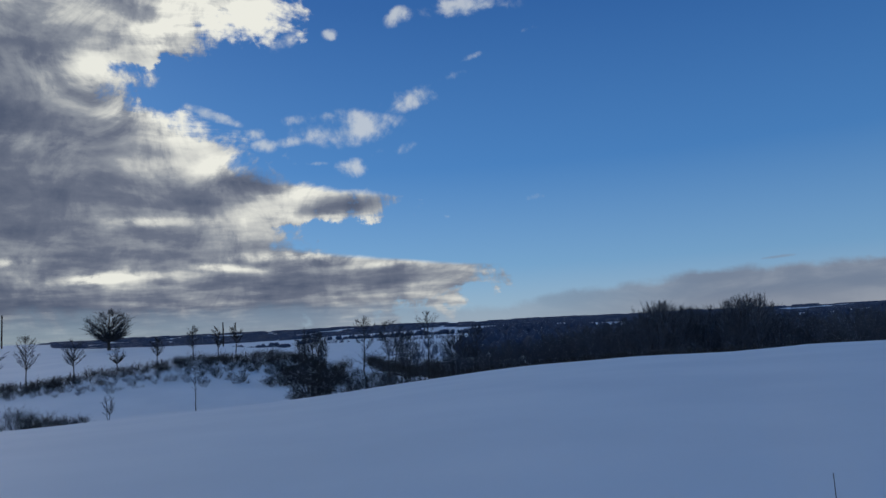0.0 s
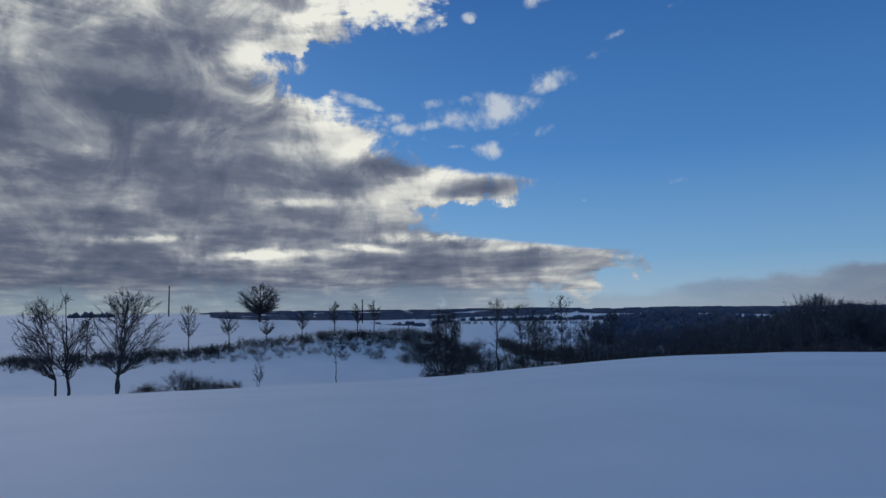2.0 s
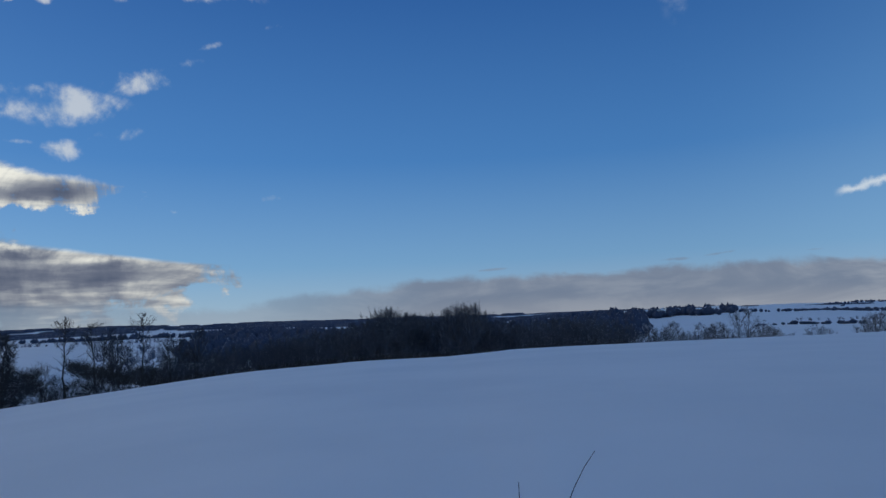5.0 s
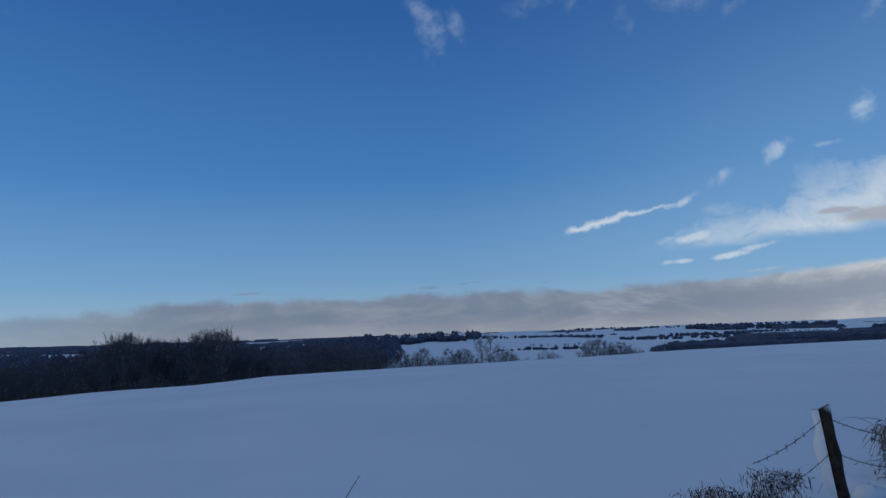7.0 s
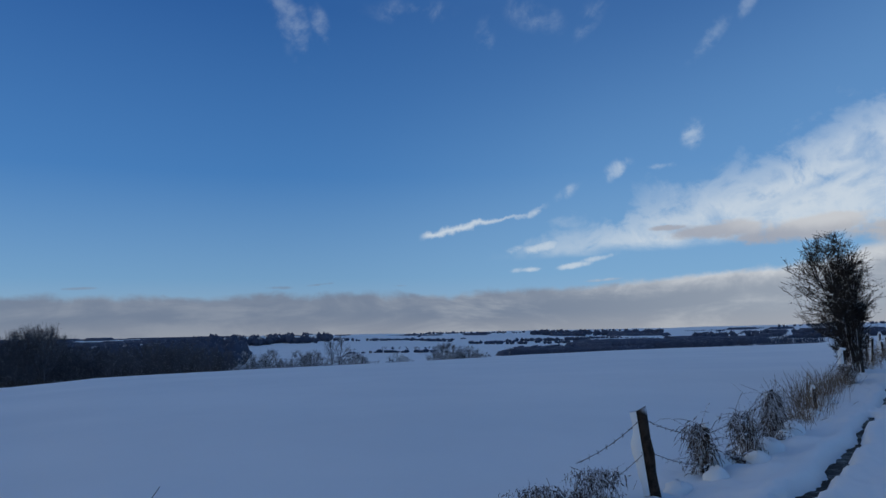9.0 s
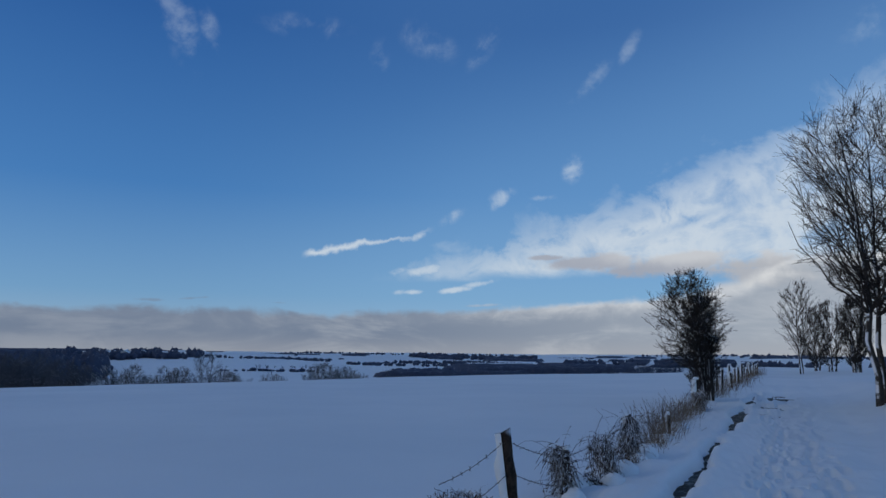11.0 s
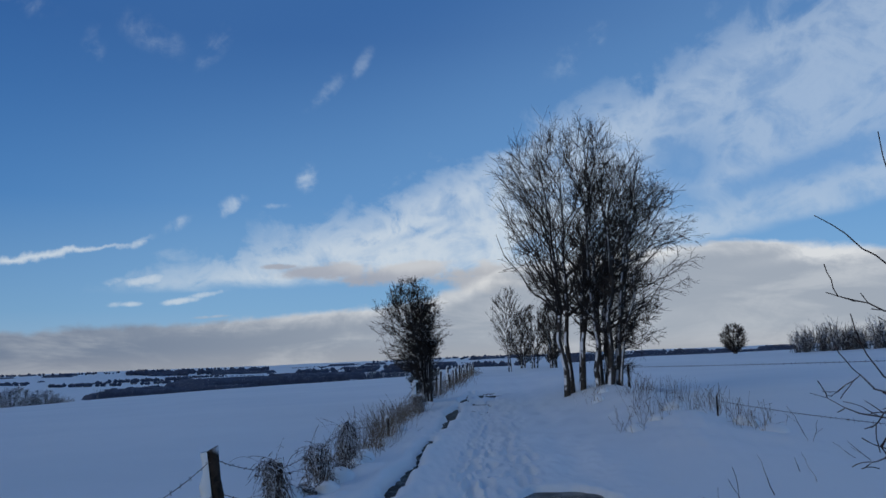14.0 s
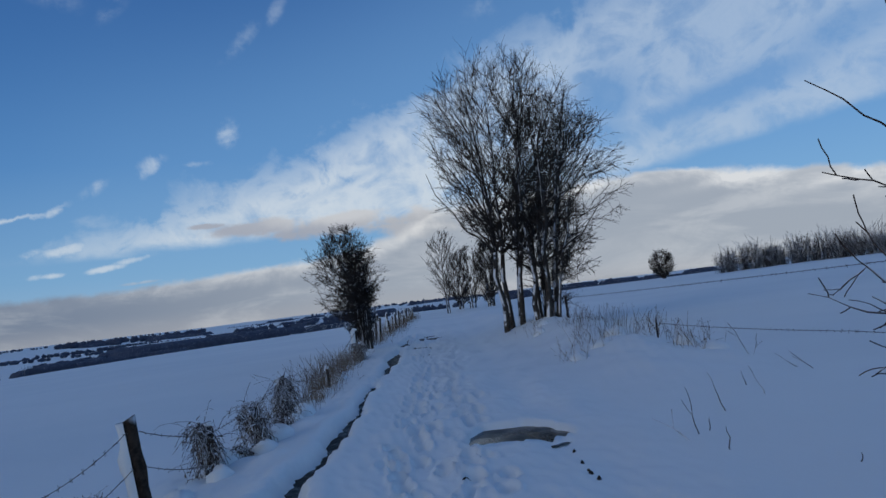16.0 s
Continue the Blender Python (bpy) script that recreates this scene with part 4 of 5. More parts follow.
# scrub on the bank and in the dip
bank_s = spots_in(rg, 470, 97, 131, 119.5, 127.5, .55, 1.6)
bank_s += spots_in(rg, 430, 97, 131, 109, 121, .45, 1.4, lambda a, r, x, y: rg.random() < .12 + .07 * max(0, r - 110) * (1.0 if a < 110 else .6))
scatter("bank_scrub", "dark tangled scrub with snow on the bank", "scrub", bushy, bank_s, TWIG)
dip_s = spots_in(rg, 80, 113.8, 121.2, 80, 92, .5, 1.4) + spots_in(rg, 9, 116.0, 118.8, 90, 100, 1.0, 2.3) + spots_in(rg, 150, 86, 95.5, 94, 118, .9, 2.4) + spots_in(rg, 200, 82, 93.5, 128, 230, 2, 4.5) + spots_in(rg, 130, 95, 101.5, 106, 124, 1.0, 2.2)
scatter("dip_scrub", "low bramble scrub in the snowy dip", "scrub", bushy, dip_s, TWIG)
# hedges and woods far across the valley
HEDGES = ((42, 31, 230, 240, 60, 2.6), (39.8, 37.6, 190, 194, 40, 2.4), (30, 16, 340, 420, 300, 6.0), (22, 7, 480, 540, 160, 7.0), (33, 22, 800, 870, 70, 4), (40, 33, 640, 660, 30, 3), (46, 36, 950, 1000, 50, 4), (30, 24, 1000, 1040, 50, 5), (16, 4, 1100, 1250, 90, 7), (28, 18, 1500, 1800, 160, 10), (10, -2, 900, 1000, 70, 8), (-6, -21, 700, 820, 130, 6), (-8, -30, 1200, 1500, 140, 8), (38, 20, 2300, 2500, 90, 7), (10, -14, 2200, 2600, 120, 9))
hs, ls = [], []
for a0, a1, r0, r1, n, h in HEDGES:
    got = spots_in(rg, n, a1, a0, r0, r1, h * .6, h * 1.1)
    (hs if r1 < 700 else ls).extend(got)
for i in range(40):
    a, r = rg.uniform(6, 50), rg.uniform(520, 2300)
    x, y = polar(a, r)
    t = radians(a) + (0 if rg.random() < .7 else 1.2) + rg.gauss(0, .25)
    n, h = rg.randrange(14, 50), rg.uniform(1.6, 3.4)
    for k in range(n):
        px, py = x + math.cos(t) * k * 2.6 + rg.gauss(0, 1.2), y + math.sin(t) * k * 2.6 + rg.gauss(0, 1.2)
        ls.append([px, py, gz(px, py), h * rg.uniform(.7, 1.5), rg.uniform(.4, .8), rg.uniform(0, 6), rg.randrange(9)])
ls += spots_in(rg, 700, 48, 87, 300, 900, 8, 14, lambda a, r, x, y: 52 + 1.2 * math.sin(r / 40) < a < 82 + 3 * math.sin(r / 50) + 2 * math.sin(r / 17))
cs = spots_in(rg, 800, 51, 116, 2000, 4500, 32, 60, lambda a, r, x, y: relief(np.array([x]), np.array([y]), 600, 21)[0] < .22, .28, .45)
cs += spots_in(rg, 95, 7, 23.5, 500, 720, 15, 26, lambda a, r, x, y: relief(np.array([x]), np.array([y]), 120, 25)[0] < .25 and r < 560 + (a - 7) * 14, .42, .6)
cs += spots_in(rg, 22, 20, 30, 430, 520, 9, 15, None, .5, .7)
cs += spots_in(rg, 9, 18, 21.5, 1350, 1550, 16, 26, None, .45, .65) + spots_in(rg, 6, 24.6, 26.8, 1500, 1650, 16, 24, None, .5, .7)
cs += spots_in(rg, 12, 4, 12, 1100, 1400, 12, 20, None, .4, .6) + spots_in(rg, 14, -3, 16, 1900, 2500, 22, 40, None, .3, .5)
cs += spots_in(rg, 46, -34, -5, 1000, 1900, 14, 30, None, .6, .9) + spots_in(rg, 22, 30, 50, 1500, 2600, 16, 30, None, .3, .5)
hs += spots_in(rg, 60, 84, 97, 690, 720, 3, 6) + spots_in(rg, 90, 83.5, 92, 300, 560, 4, 6)
ls += spots_in(rg, 240, 83, 112, 1000, 1500, 6, 9)
ls += spots_in(rg, 14, 122.8, 125.6, 318, 330, 2, 3)
# the blue of these three is haze held in their material's colour
scatter("wooded_hills", "dark leafless woods covering the distant hills, blue with painted haze", "woods", roofs, cs, HAZED_FARWOOD)
scatter("hedges", "dark leafless hedges and copses across the valley", "hedge", fans, hs, HAZED_FARWOOD)
scatter("far_woods", "dark woods on the distant hills", "woods", heads, ls, HAZED_FARWOOD)
# hedge at the far edge of the right-hand field
hr = spots_in(rg, 260, -45, -21.5, 84, 90, 1.6, 3.3, lambda a, r, x, y: abs(r - 86) < 2.5)
scatter("field_hedge", "frosted leafless hedge along the snowy field", "hedge", thin, hr, FROST)

# ---------------------------------------------------------------- village, poles and far fence
def house_meshes(wd, dp, h, rh):
    v = [(-wd, -dp, -1), (wd, -dp, -1), (wd, dp, -1), (-wd, dp, -1), (-wd, -dp, h), (wd, -dp, h), (wd, dp, h), (-wd, dp, h), (-wd, 0, h + rh), (wd, 0, h + rh)]
    wall = raw_mesh("wall", v, [(0, 1, 5, 4), (1, 2, 6, 5), (2, 3, 7, 6), (3, 0, 4, 7), (5, 6, 9), (7, 4, 8)], WALLS, False)
    o = .4
    rv = [(-wd - o, -dp - o, h - .25), (wd + o, -dp - o, h - .25), (wd + o, 0, h + rh + .1), (-wd - o, 0, h + rh + .1), (wd + o, dp + o, h - .25), (-wd - o, dp + o, h - .25),
          (-wd - o, -dp - o, h), (wd + o, -dp - o, h), (wd + o, 0, h + rh + .4), (-wd - o, 0, h + rh + .4), (wd + o, dp + o, h), (-wd - o, dp + o, h)]
    roof = raw_mesh("roof", rv, [(0, 1, 2, 3), (3, 2, 4, 5), (6, 9, 8, 7), (9, 11, 10, 8), (0, 6, 7, 1), (5, 4, 10, 11), (0, 3, 9, 6), (3, 5, 11, 9), (1, 7, 8, 2), (2, 8, 10, 4)], SNOW, False)
    return wall, roof


GLASS = plain_material("dark_window", rgb(.02, .022, .03), rgb(.04, .042, .05), .15)
win = raw_mesh("window", [(-.6, 0, 0), (.6, 0, 0), (.6, 0, 1.3), (-.6, 0, 1.3), (-.6, .12, 0), (.6, .12, 0), (.6, .12, 1.3), (-.6, .12, 1.3)], [(0, 1, 2, 3), (0, 4, 5, 1), (1, 5, 6, 2), (2, 6, 7, 3), (3, 7, 4, 0)], GLASS, False)
kinds_h = [house_meshes(5, 4, 4.5, 3), house_meshes(7, 4.5, 5.2, 3.4), house_meshes(4.2, 4, 3.2, 3)]
for k in range(26):
    p = at(44.6 + 7.4 * ((k * .618) % 1), rg.uniform(860, 1150))
    ob = empty("house", p, "distant pale village house with a snowy roof", "house", "village houses")
    ob.rotation_euler[2] = radians(45 + rg.choice((0, 90)) + rg.uniform(-20, 20))
    wall, roof = kinds_h[k % 3]
    part("wall", wall, ob), part("roof", roof, ob, "snow-covered roof")
    for x_ in (-2.2, 2.2):
        for y_, tn in ((-4.55 if k % 3 == 1 else -4.05, 0), (4.55 if k % 3 == 1 else 4.05, math.pi)):
            g = part("window", win, ob)
            g.matrix_local = Matrix.LocRotScale((x_, y_, 1.4), Euler((0, 0, tn)), None)
scatter("village_trees", "dark trees among the village houses", "woods", heads, spots_in(rg, 150, 44, 52.5, 830, 1200, 5, 11), HAZED_FARWOOD)


def pole_mesh(h, r):
    v, f = tubes([([Vector((0, 0, -.4)), Vector((0, 0, h * .5)), Vector((0, 0, h))], [r, r * .9, r * .75])], 8)
    return raw_mesh("pole", v, f, POST)


for az_, r_, top_, lab in ((119.0, 300, 2.35, "tall dark utility pole on the snowy hill"), (104.5, 290, 1.22, "dark utility pole at the edge of the hill")):
    p = at(az_, r_)
    h = 1.65 + r_ * math.tan(radians(top_)) - p.z
    ob = empty("utility_pole", p, lab, "pole")
    part("mast", pole_mesh(h, .28), ob)
    v, f = tubes([([Vector((-.9, 0, h - .6)), Vector((.9, 0, h - .6))], [.08, .08])], 4)
    part("crossarm", raw_mesh("crossarm", v, f, POST), ob)
p = at(106.8, 86)
tree_thing("sapling", "thin straight young tree in the dip", "tree", 170, p, height=5.0, stems=1, spread=.5, crown_from=.45, limbs=10, twigs=4, twiglets=1, trunk_r=.08, fine=.016)
p = at(112.7, 90)
tree_thing("sapling", "small bushy young tree in the dip", "tree", 171, p, height=3.0, stems=2, spread=.9, crown_from=.25, limbs=12, twigs=6, twiglets=2, trunk_r=.05, fine=.015)
stake = pole_mesh(1.05, .09)
ob = empty("stake_fence", at(105, 77), "row of dark stakes along the foot of the field", "fence")
for az_ in (111.6, 109.8, 107.7, 105.4, 103.4, 101.4, 99.6, 97.4, 113.6):
    q = part("stake", stake, ob)
    q.location = at(az_, 77 + (az_ - 105) * .3) - ob.location
ob = empty("bank_fence", at(112, 128), "row of thin posts along the top of the bank", "fence")
for k in range(30):
    q = part("stake", stake, ob)
    q.location = at(101 + k * 1.0, 127 + .4 * math.sin(k)) - ob.location

# ---------------------------------------------------------------- fence along the lane
def snow_cap(bm_r, h):
    v, f = [], []
    for i, (z, s) in enumerate(((0, 1.05), (.03, 1.15), (.06, .9), (.08, .3))):
        for j in range(8):
            a = math.tau * j / 8
            v.append((math.cos(a) * bm_r * s * (1 + .1 * math.sin(j * 3)), math.sin(a) * bm_r * s, h + z))
    for i in range(3):
        for j in range(8):
            f.append((i * 8 + j, i * 8 + (j + 1) % 8, i * 8 + 8 + (j + 1) % 8, i * 8 + 8 + j))
    f.append(tuple(range(24, 32)))
    return raw_mesh("snow_cap", v, f, SNOW)


def rough_post(seed, h, r):
    """A hewn round post, a little crooked, with a slanting sawn top."""
    g = rnd.Random(seed)
    v, f, n = [], [], 10
    for i in range(9):
        z = -.35 + (h + .35) * i / 8
        ox, oy = g.gauss(0, .006), g.gauss(0, .006)
        for j in range(n):
            a = math.tau * j / n
            q = r * (1 - .12 * i / 8) * (1 + g.gauss(0, .05))
            zz = z + (.03 * math.cos(a) if i == 8 else 0)
            v.append((math.cos(a) * q + ox, math.sin(a) * q + oy, zz))
    for i in range(8):
        for j in range(n):
            f.append((i * n + j, i * n + (j + 1) % n, (i + 1) * n + (j + 1) % n, (i + 1) * n + j))
    f.append(tuple(range(8 * n, 9 * n)))
    return raw_mesh("post", v, f, POST)


def plaster(seed, h, r, full=.6):
    """Snow driven against one side of a post."""
    g = rnd.Random(seed)
    v, f = [], []
    for i in range(9):
        z = h * (.05 + .93 * i / 8)
        for j in range(6):
            a = radians(125 + 110 * j / 5)
            q = r * (1.02 + (full + g.gauss(0, .16)) * math.sin(math.pi * j / 5) * (.5 + .5 * math.sin(math.pi * min(1, i / 7))))
            v.append((math.cos(a) * q, math.sin(a) * q, z))
    for i in range(8):
        for j in range(5):
            f.append((i * 6 + j, i * 6 + j + 1, i * 6 + j + 7, i * 6 + j + 6))
    return raw_mesh("driven_snow", v, f, SNOW)


def barbed(pts, sag, seed, step=.14):
    """Sagging wire with twisted barbs."""
    g = rnd.Random(seed)
    runs = []
    for a, b in zip(pts[:-1], pts[1:]):
        a, b = Vector(a), Vector(b)
        n = max(6, int((b - a).length / .25))
        line = [a.lerp(b, i / n) - Vector((0, 0, sag * 4 * (i / n) * (1 - i / n))) for i in range(n + 1)]
        runs.append((line, [.0045] * (n + 1)))
        m = int((b - a).length / step)
        for i in range(m):
            t = (i + .5) / m
            c = a.lerp(b, t) - Vector((0, 0, sag * 4 * t * (1 - t)))
            for k in range(2):
                d_ = Vector((g.gauss(0, 1), g.gauss(0, 1), g.gauss(0, 1))).normalized() * .028
                runs.append(([c - d_, c + d_], [.003, .003]))
    v, f = tubes(runs, 4)
    return raw_mesh("barbed_wire", v, f, WIRE, False)


fence = empty("wire_fence", (-2.9, 7.6, 0), "old barbed wire fence of weathered posts along the lane", "fence")
F0 = Vector((-2.9, 7.6, 0))
POSTS = [(-3.02, 7.72, .97, .075, 6), (-2.85, 9.05, .62, .05, -4), (-2.62, 12.3, .78, .07, 3), (-2.75, 17.5, .5, .05, 2), (-2.92, 25.0, 1.02, .10, 1), (-3.3, 31, 1.1, .07, 2)]
POSTS += [(-3.2 + .25 * math.sin(k * 1.9), 33 + k * 2.3, 1.05 + .2 * math.sin(k * 2.7), .07, 4 * math.sin(k * 5)) for k in range(24)]
tops = []
for k, (x, y, h, r, tilt) in enumerate(POSTS):
    m = pose(x - F0.x, y - F0.y, gz(x, y) - .02, tilt * .5, -tilt, 20 * k)
    m0 = pose(x - F0.x, y - F0.y, gz(x, y) - .02, tilt * .4, -tilt, 0)
    q = part("post", rough_post(300 + k, h, r), fence, "leaning weathered wooden post" if k == 0 else "")
    q.matrix_local = m0
    c = part("snow_cap", snow_cap(r * .9, h - .02), q) if k not in (0, 2) else None
    s = part("driven_snow", plaster(330 + k, h, r, 1.0 if k in (0, 4) else .6), q, "snow plastered on one side")
    s.rotation_euler[2] = radians(18 if k != 4 else 50)
    tops.append((y, F0 + (m0 @ Vector((0, 0, h - .1))), F0 + (m0 @ Vector((0, 0, h - .45)))))
tops.sort(key=lambda t: t[0])
for lvl in (1, 2):
    end = Vector((-3.42, 6.6, .36 if lvl == 1 else .0))
    part("barbed_wire", barbed([end - F0] + [t[lvl] - F0 for t in tops], .05, 350 + lvl), fence)


# ---------------------------------------------------------------- brambles, grass and stems
def stem_runs(seed, n, spread, h, r, bend=.12, lean=.35, fork=1, lift=-.05):
    g = rnd.Random(seed)
    runs = []
    for i in range(n):
        a = g.uniform(0, math.tau)
        p = Vector((g.gauss(0, spread), g.gauss(0, spread), -.06))
        s = branch(g, p, Vector((math.cos(a) * lean * g.random(), math.sin(a) * lean * g.random(), 1)), h * g.uniform(.45, 1.1), r * g.uniform(.6, 1.2), bend, lift, 5)
        runs.append((s[0], [max(q, .0014) for q in s[1]]))
        for k in range(fork):
            if g.random() < .7:
                q = s[0][g.randrange(1, 5)]
                b_ = branch(g, q, Vector((g.gauss(0, .8), g.gauss(0, .8), g.uniform(-.1, 1))), h * g.uniform(.12, .35), r * .6, bend * 1.3, lift, 3)
                runs.append((b_[0], [max(z_, .0012) for z_ in b_[1]]))
    return runs


def tangle(seed, w, h, n, r=.0030):
    """Dead canes and grass hung over a wire: runners that start high and fall straight back."""
    g = rnd.Random(seed)
    runs = []
    for i in range(n):
        z = h * (1 - .92 * g.random() ** 1.25)
        lop = .25 * w * math.sin(5 * z / h + seed)
        p = Vector((g.gauss(0, w * .14), g.gauss(0, .26) * w * (.55 + .75 * (1 - z / h)) + lop, z))
        stray = i % 26 == 0
        d_ = Vector((g.gauss(0, .3), g.gauss(0, .3), g.uniform(-.9, .2))) if not stray else Vector((g.gauss(0, .8), g.gauss(0, .8), g.uniform(.1, 1)))
        s = branch(g, p, d_, h * g.uniform(.4, .8) if stray else min(p.z + .02, h * g.uniform(.15, .5)), r * g.uniform(.6, 1.5), .20, -.16 if stray else -.25, 5)
        runs.append(([Vector((q.x, q.y, max(q.z, -.03))) for q in s[0]], [max(z_, .0013) for z_ in s[1]]))
        if i % 4 == 0:
            q = s[0][2]
            for k in range(2):
                e = q + Vector((g.gauss(0, .03), g.gauss(0, .03), g.gauss(-.02, .02)))
                runs.append(([q, q.lerp(e, .5), e], [.002, .010, .0015]))
    return tubes(runs, 3)


for k, (x, y, w_, h, n) in enumerate(((-2.86, 9.0, .50, .66, 150), (-2.62, 10.35, .62, .64, 210), (-2.60, 12.15, .55, .76, 210), (-2.45, 11.2, .6, .22, 130), (-3.5, 7.1, .9, .32, 220), (-3.8, 6.4, .9, .26, 200), (-2.8, 24.6, .8, .6, 300), (-2.65, 9.65, .5, .2, 110))):
    ob = empty("bramble", (x, y, gz(x, y)), "clump of dead bramble and grass hung on the wire" if h > .6 else "low tangle of dead bramble in the snow", "bramble", "brambles on the fence")
    tagged(part("bramble_tangle", raw_mesh("bramble_tangle", *tangle(370 + k, w_ * .9, h, int(n * 2.2)), BRAMBLE, False), ob), kind="stuff")
    tagged(part("dead_grass", raw_mesh("dead_grass", *tangle(390 + k, w_ * 1.1, h * .96, int(n * .5), .0022), STRAW, False), ob, "pale dead grass hanging in the canes"), kind="stuff")


def drift(seed, w_, h):
    """A soft uneven cushion of snow."""
    g = rnd.Random(seed)
    v, f, n = [], [], 12
    for i in range(6):
        t = i / 5
        for j in range(n):
            a = math.tau * j / n
            q = w_ * math.cos(t * math.pi / 2) * (1 + g.gauss(0, .10)) + .004
            v.append((math.cos(a) * q * .8, math.sin(a) * q, h * math.sin(t * math.pi / 2) * (1 + g.gauss(0, .08)) - .06))
    for i in range(5):
        for j in range(n):
            f.append((i * n + j, i * n + (j + 1) % n, (i + 1) * n + (j + 1) % n, (i + 1) * n + j))
    f.append(tuple(range(5 * n, 6 * n)))
    return raw_mesh("snow_mound", v, f, SNOW)


for k, (x, y, w_, h) in enumerate(((-2.62, 8.75, .22, .20), (-2.75, 9.45, .26, .26), (-2.40, 9.95, .24, .18), (-2.45, 10.9, .30, .24), (-2.75, 11.35, .25, .30), (-2.40, 11.8, .24, .22), (-2.45, 12.8, .30, .26), (-2.9, 8.2, .22, .16), (-3.3, 6.9, .28, .16), (-2.6, 14.1, .3, .2), (-2.62, 16.0, .35, .22), (-2.7, 18.6, .4, .25))):
    ob = new("snow_mound", drift(380 + k, w_, h))
    ob.location = (x, y, gz(x, y))
    tagged(ob, "rounded cushion of snow among the brambles", "snow", "snow cushions by the fence")


def grass(name, label, tufts, mat):
    """Dead grass along a strip: tufts are (seed, x, y, stalks, spread, height, radius)."""
    runs = []
    for seed, x, y, n, spread, h, r in tufts:
        o = Vector((x, y, gz(x, y)))
        for pts, rad in stem_runs(seed, n, spread, h, r, .11, .6, 1, -.05):
            runs.append(([q + o for q in pts], rad))
    return tagged(new(name, raw_mesh(name, *tubes(runs, 3), mat, False)), label, "grass", kind="stuff")


fg = [(400 + k, -2.68 - .12 * math.sin(k * 1.7) - .012 * k, 12.8 + k * .40, 24, .18, (.95 if 4 < k < 18 else .6) * (.75 + .35 * math.sin(k * 2.3) ** 2), .0034) for k in range(32)]
fg += [(430 + k, -3.0 + .2 * math.sin(k * 2.3), 31 + k * 2.2, 34, .35, .85, .007) for k in range(24)]
grass("fence_grass", "tall dead grass and stalks along the fence", fg, STRAW)
grass("fence_weeds", "dark dead weeds among the fence grass", [(s + 500, x + .1, y + .2, n // 2, sp, h * .8, r) for s, x, y, n, sp, h, r in fg[::2]], BRAMBLE)
TUFTS = ((2.5, 14.7, .5), (3.6, 18.8, .75), (3.1, 15.2, .55), (4.5, 19.6, .8), (4.1, 15.8, .75), (4.6, 16.6, .8), (4.55, 14.6, .7), (4.6, 14.1, .6), (4.7, 13.5, .6), (5.2, 21.4, .8), (3.1, 23.2, .6), (5.4, 18.8, .7), (4.8, 16.0, .6), (3.2, 17.4, .6), (3.7, 16.6, .65), (2.9, 16.2, .5), (3.9, 20.5, .7), (4.2, 22.5, .7), (2.7, 21.5, .4), (3.4, 20.0, .55), (4.9, 24.0, .7), (5.6, 25.5, .7))
vg = [(460 + k, x, y, 11, .16, h, .0040) for k, (x, y, h) in enumerate(TUFTS)]
vd = [(500 + k, x + .2 * math.sin(k), y + .3, 8, .22, h * .9, .0048) for k, (x, y, h) in enumerate(TUFTS)]
grass("verge_grass", "dead grass poking through the snowy verge", vg, STRAW)
grass("verge_weeds", "dark dead stems leaning over the snowy verge", vd, BRAMBLE)
for k, (x, y, h) in enumerate(TUFTS[::2]):
    ob = new("snow_mound", drift(560 + k, .30 + .05 * math.sin(k * 2), .20 + .06 * math.sin(k * 3)))
    ob.location = (x + .15, y + .1, gz(x, y))
    tagged(ob, "rounded cushion of snow round dead grass", "snow", "snow cushions on the verge")
# single stalks standing in the snow: foot and tip
for k, (x, y, tx, ty, tz) in enumerate(((2.32, 7.53, 2.25, 7.55, .49), (2.90, 8.26, 2.75, 8.32, .50), (2.34, 6.82, 2.31, 6.83, .23), (2.23, 7.40, 1.86, 7.51, .24), (3.55, 8.72, 3.40, 8.78, .44), (3.59, 9.34, 3.54, 9.36, .32), (2.44, 7.60, 2.45, 7.60, .17), (4.72, 11.73, 4.44, 11.85, .73), (4.71, 11.75, 4.83, 11.70, .51), (4.77, 10.19, 4.43, 10.35, .35), (4.83, 9.98, 4.52, 10.13, .39), (2.93, 5.92, 2.93, 5.92, .13))):
    ob = empty("weed", (x, y, gz(x, y)), "dark dead weed stalk standing in the snow", "plant", "weed stalks")
    g_ = rnd.Random(540 + k)
    foot, tip_ = Vector((0, 0, -.08)), Vector((tx - x, ty - y, tz - gz(x, y)))
    pts = [foot.lerp(tip_, i / 6) + Vector((g_.gauss(0, .008), g_.gauss(0, .008), .10 * tip_.length * math.sin(math.pi * i / 6) * (k in (7, 3)))) for i in range(7)]
    v, f = tubes([(pts, [.0085 - .0009 * i for i in range(7)])], 4)
    part("stalk", raw_mesh("stalk", v, f, BRAMBLE), ob)
    if k in (0, 3, 7, 8, 10):
        v, f = tubes([branch(g_, pts[3], (tip_ - foot).normalized() + Vector((g_.choice((-.7, .7)), 0, .2)), tip_.length * .4, .004, .1, 0, 4)], 4)
        part("side_shoot", raw_mesh("side_shoot", v, f, BRAMBLE), ob)
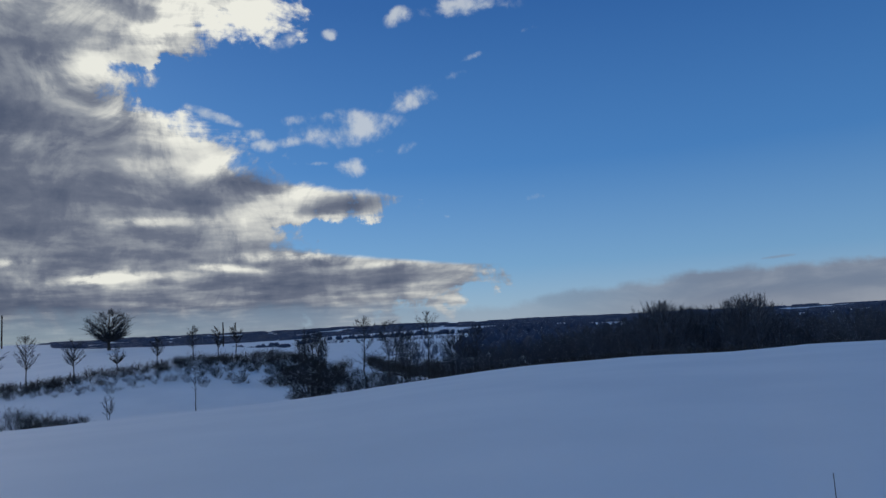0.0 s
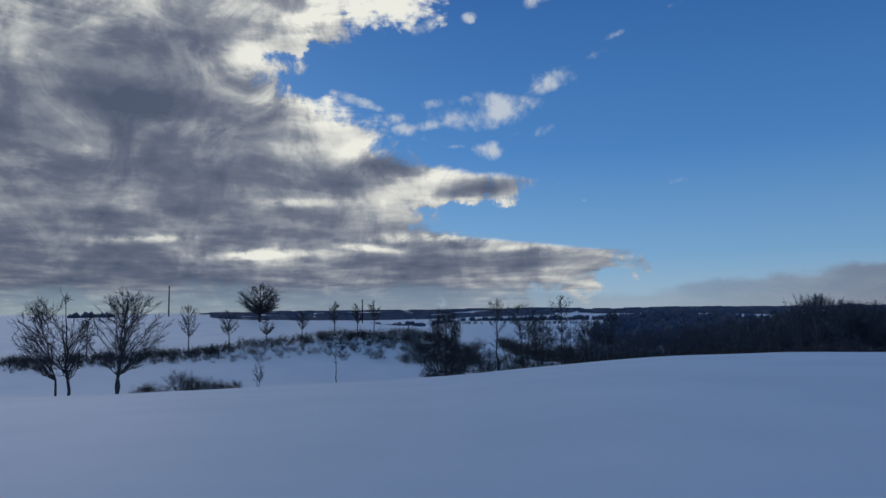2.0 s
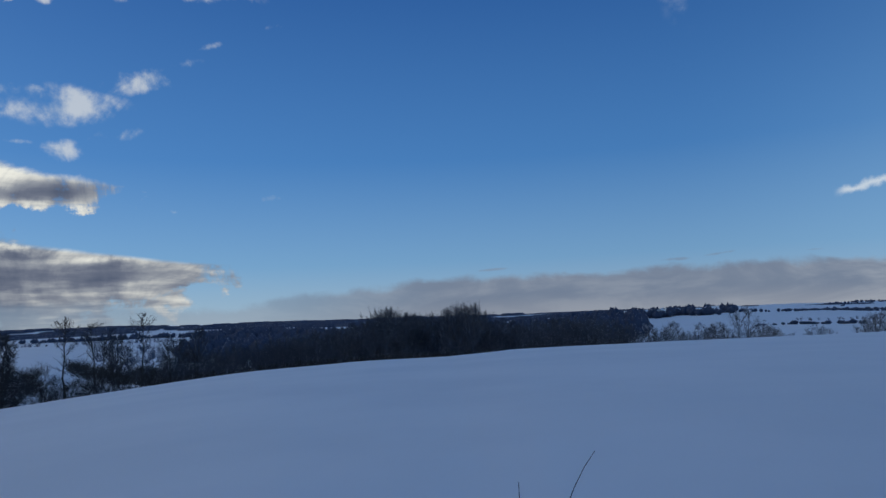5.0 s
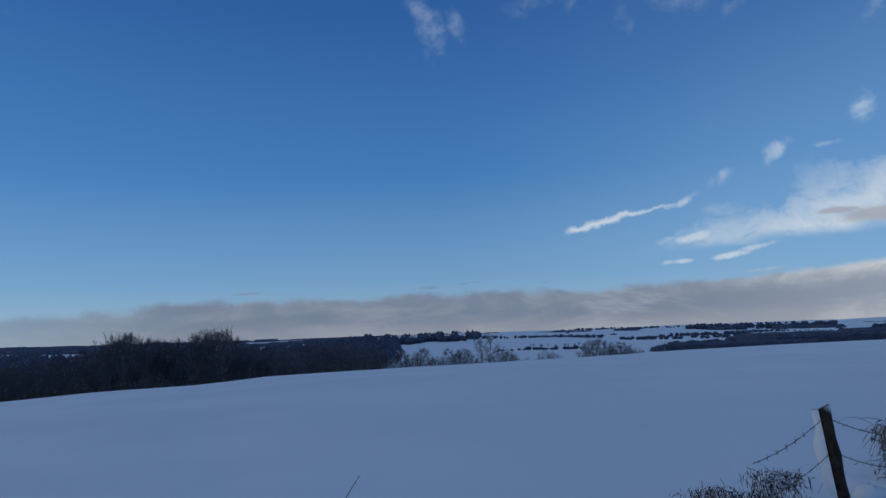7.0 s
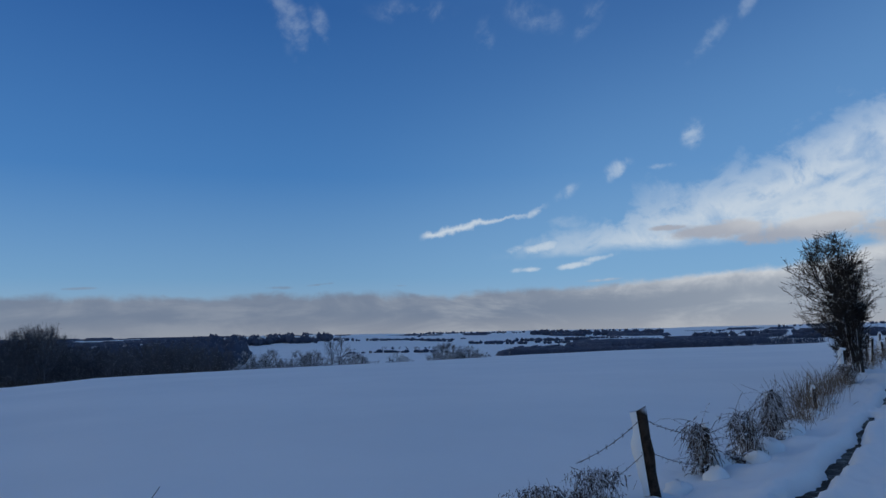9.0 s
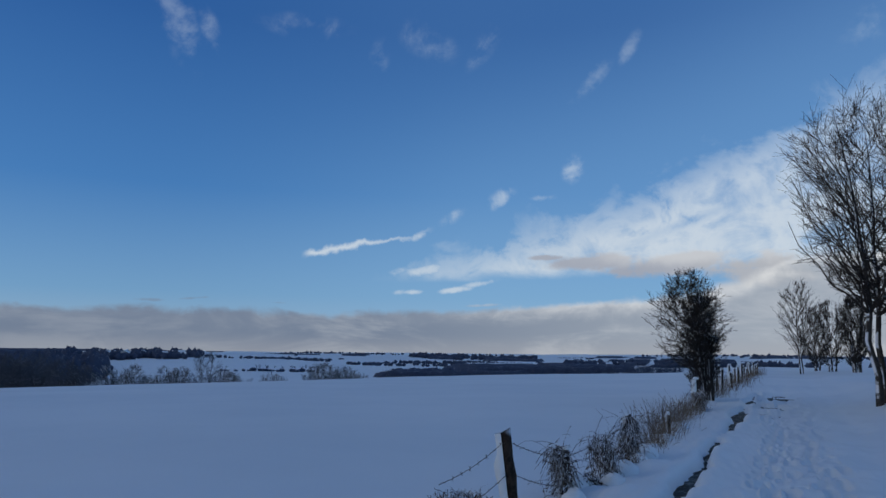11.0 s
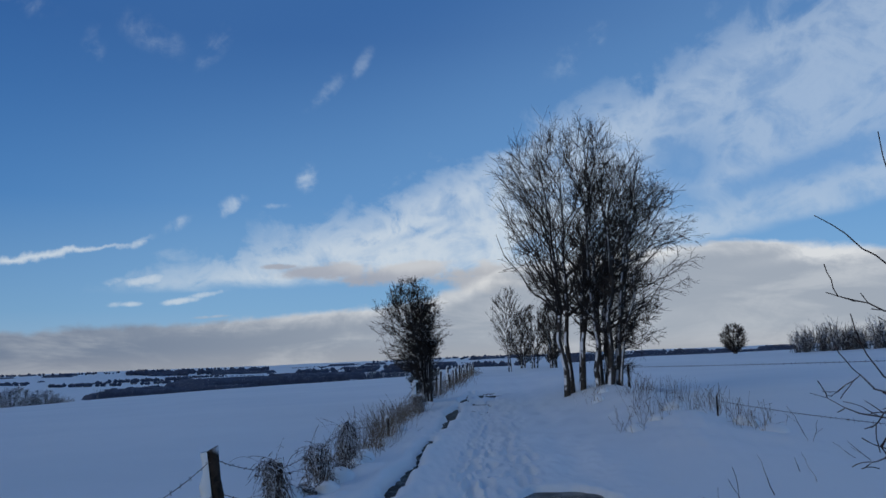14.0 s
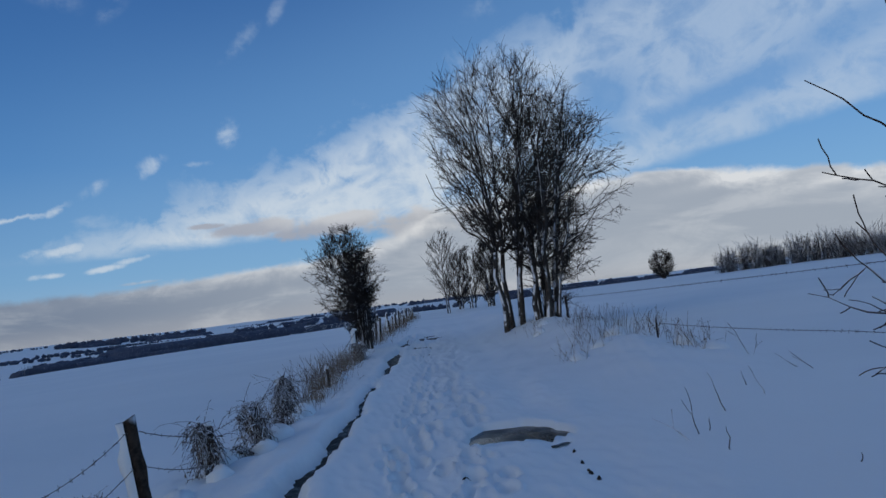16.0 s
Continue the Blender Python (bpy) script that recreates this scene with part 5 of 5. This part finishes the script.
# crumbs of mud thrown up beside the puddle
for k, (x, y, w_) in enumerate(((1.14, 7.71, .022), (1.12, 7.23, .026), (1.11, 6.9, .02), (1.10, 6.75, .034), (1.13, 6.58, .028), (.05, 6.9, .05))):
    me = drift(590 + k, w_, .065)
    me.materials.clear()
    me.materials.append(MUD)
    ob = new("mud_clod", me)
    ob.location = (x, y, float(ground_z(np.array([x]), np.array([y]), True)[0]) + .02)
    tagged(ob, "small dark clod of wet mud on the snow", "mud", "mud clods by the puddle")
ob = empty("weed", (-3.05, 1.3, 0.0), "thin bare stalks rising by the fence", "plant", "weed stalks")
for k, (b0, b1, b2) in enumerate((((-.05, -.1, -.3), (.04, .06, .80), (.17, .26, 1.10)), ((0, 0, -.3), (-.01, 0, .5), (-.01, -.02, .97)))):
    b0, b1, b2 = Vector(b0), Vector(b1), Vector(b2)
    pts = [b0 * (1 - t) ** 2 + b1 * 2 * t * (1 - t) + b2 * t * t + Vector((.006 * math.sin(9 * t), .006 * math.cos(11 * t), 0)) for t in (0, .15, .3, .45, .6, .7, .8, .9, 1)]
    v, f = tubes([(pts, [.005 - .0032 * i / 8 for i in range(9)])], 4)
    part("stalk", raw_mesh("stalk", v, f, BRAMBLE), ob)

# wire fence on the other side of the lane
right = empty("field_fence", (4.7, 12, 0), "low barbed wire fence along the snowy field", "fence")
R0 = Vector((4.7, 12, 0))
rp = ((4.25, 24.5, 1.2), (4.35, 15.2, .66), (5.6, 4.5, 1.5))
for k, (x, y, h) in enumerate(rp):
    q = part("post", rough_post(600 + k, h - gz(x, y) + .05, .05 if k != 1 else .022), right)
    q.location = (x - R0.x, y - R0.y, gz(x, y))
part("barbed_wire", barbed([Vector((4.25, 24.5, 1.18)) - R0, Vector((5.6, 4.5, 1.52)) - R0], .02, 610), right)
part("barbed_wire", barbed([Vector((4.35, 15.2, .62)) - R0, Vector((5.0, 9.4, .62)) - R0, Vector((5.6, 4.5, .70)) - R0], .03, 611), right)

# bare shrub reaching over the verge close by
S0 = Vector((2.0, 2.75, gz(2.0, 2.75)))
shrub = empty("shrub", S0, "bare dark shrub with long arching shoots near the lane", "bush")
g = rnd.Random(77)
SHOOTS = (((1.56, 2.91, 2.49), (1.60, 2.90, 1.95), (1.66, 2.88, 1.2)), ((1.63, 2.87, 2.83), (1.69, 2.84, 2.55), (1.95, 2.8, 1.5)), ((1.32, 3.02, 2.18), (1.55, 2.92, 1.93), (1.85, 2.8, 1.5)), ((1.33, 3.02, 1.86), (1.55, 2.92, 1.76), (1.85, 2.8, 1.3)),
          ((1.24, 3.06, 1.46), (1.50, 2.93, 1.35), (1.80, 2.82, 1.1)), ((1.40, 2.99, 1.68), (1.50, 2.94, 1.5), (1.72, 2.84, 1.05)), ((1.30, 3.04, 1.45), (1.40, 2.98, 1.52), (1.70, 2.84, 1.3)), ((1.37, 2.99, 1.17), (1.46, 2.95, 1.22), (1.66, 2.86, 1.3)),
          ((1.47, 2.95, 1.02), (1.46, 2.95, 1.3), (1.62, 2.87, 1.45)), ((1.40, 2.99, 1.32), (1.52, 2.93, 1.42), (1.75, 2.84, 1.15)), ((2.3, 2.7, 2.8), (2.2, 2.72, 2.0), (2.05, 2.75, 1.2)), ((2.5, 3.0, 2.4), (2.3, 2.9, 1.8), (2.1, 2.8, 1.0)), ((1.48, 2.94, 1.75), (1.56, 2.9, 1.62), (1.72, 2.84, 1.3)))
for k, (tip, mid, low) in enumerate(SHOOTS):
    keys = [Vector((g.gauss(0, .05), g.gauss(0, .05), -.1)), Vector(low) - S0, Vector(mid) - S0, Vector(tip) - S0]
    line = []
    for s_ in range(3):
        for i in range(5):
            t = i / 5
            p = keys[s_].lerp(keys[s_ + 1], t)
            line.append(p + Vector((g.gauss(0, .008), g.gauss(0, .008), g.gauss(0, .008))))
    line.append(keys[3])
    n = len(line) - 1
    runs = [(line, [.008 * (1 - .70 * i / n) for i in range(n + 1)])]
    for i in range(6, n):
        if g.random() < (.2 if tip[2] > 2.1 else .6):
            b_ = branch(g, line[i], (line[i] - line[i - 1]).normalized() + Vector((g.gauss(0, .5), g.gauss(0, .5), g.gauss(0, .5))), g.uniform(.04, .15), .0026, .14, -.02, 4)
            runs.append((b_[0], [max(z_, .0013) for z_ in b_[1]]))
    v, f = tubes(runs, 5)
    part("shoot", raw_mesh("shoot", v, f, BRAMBLE), shrub)
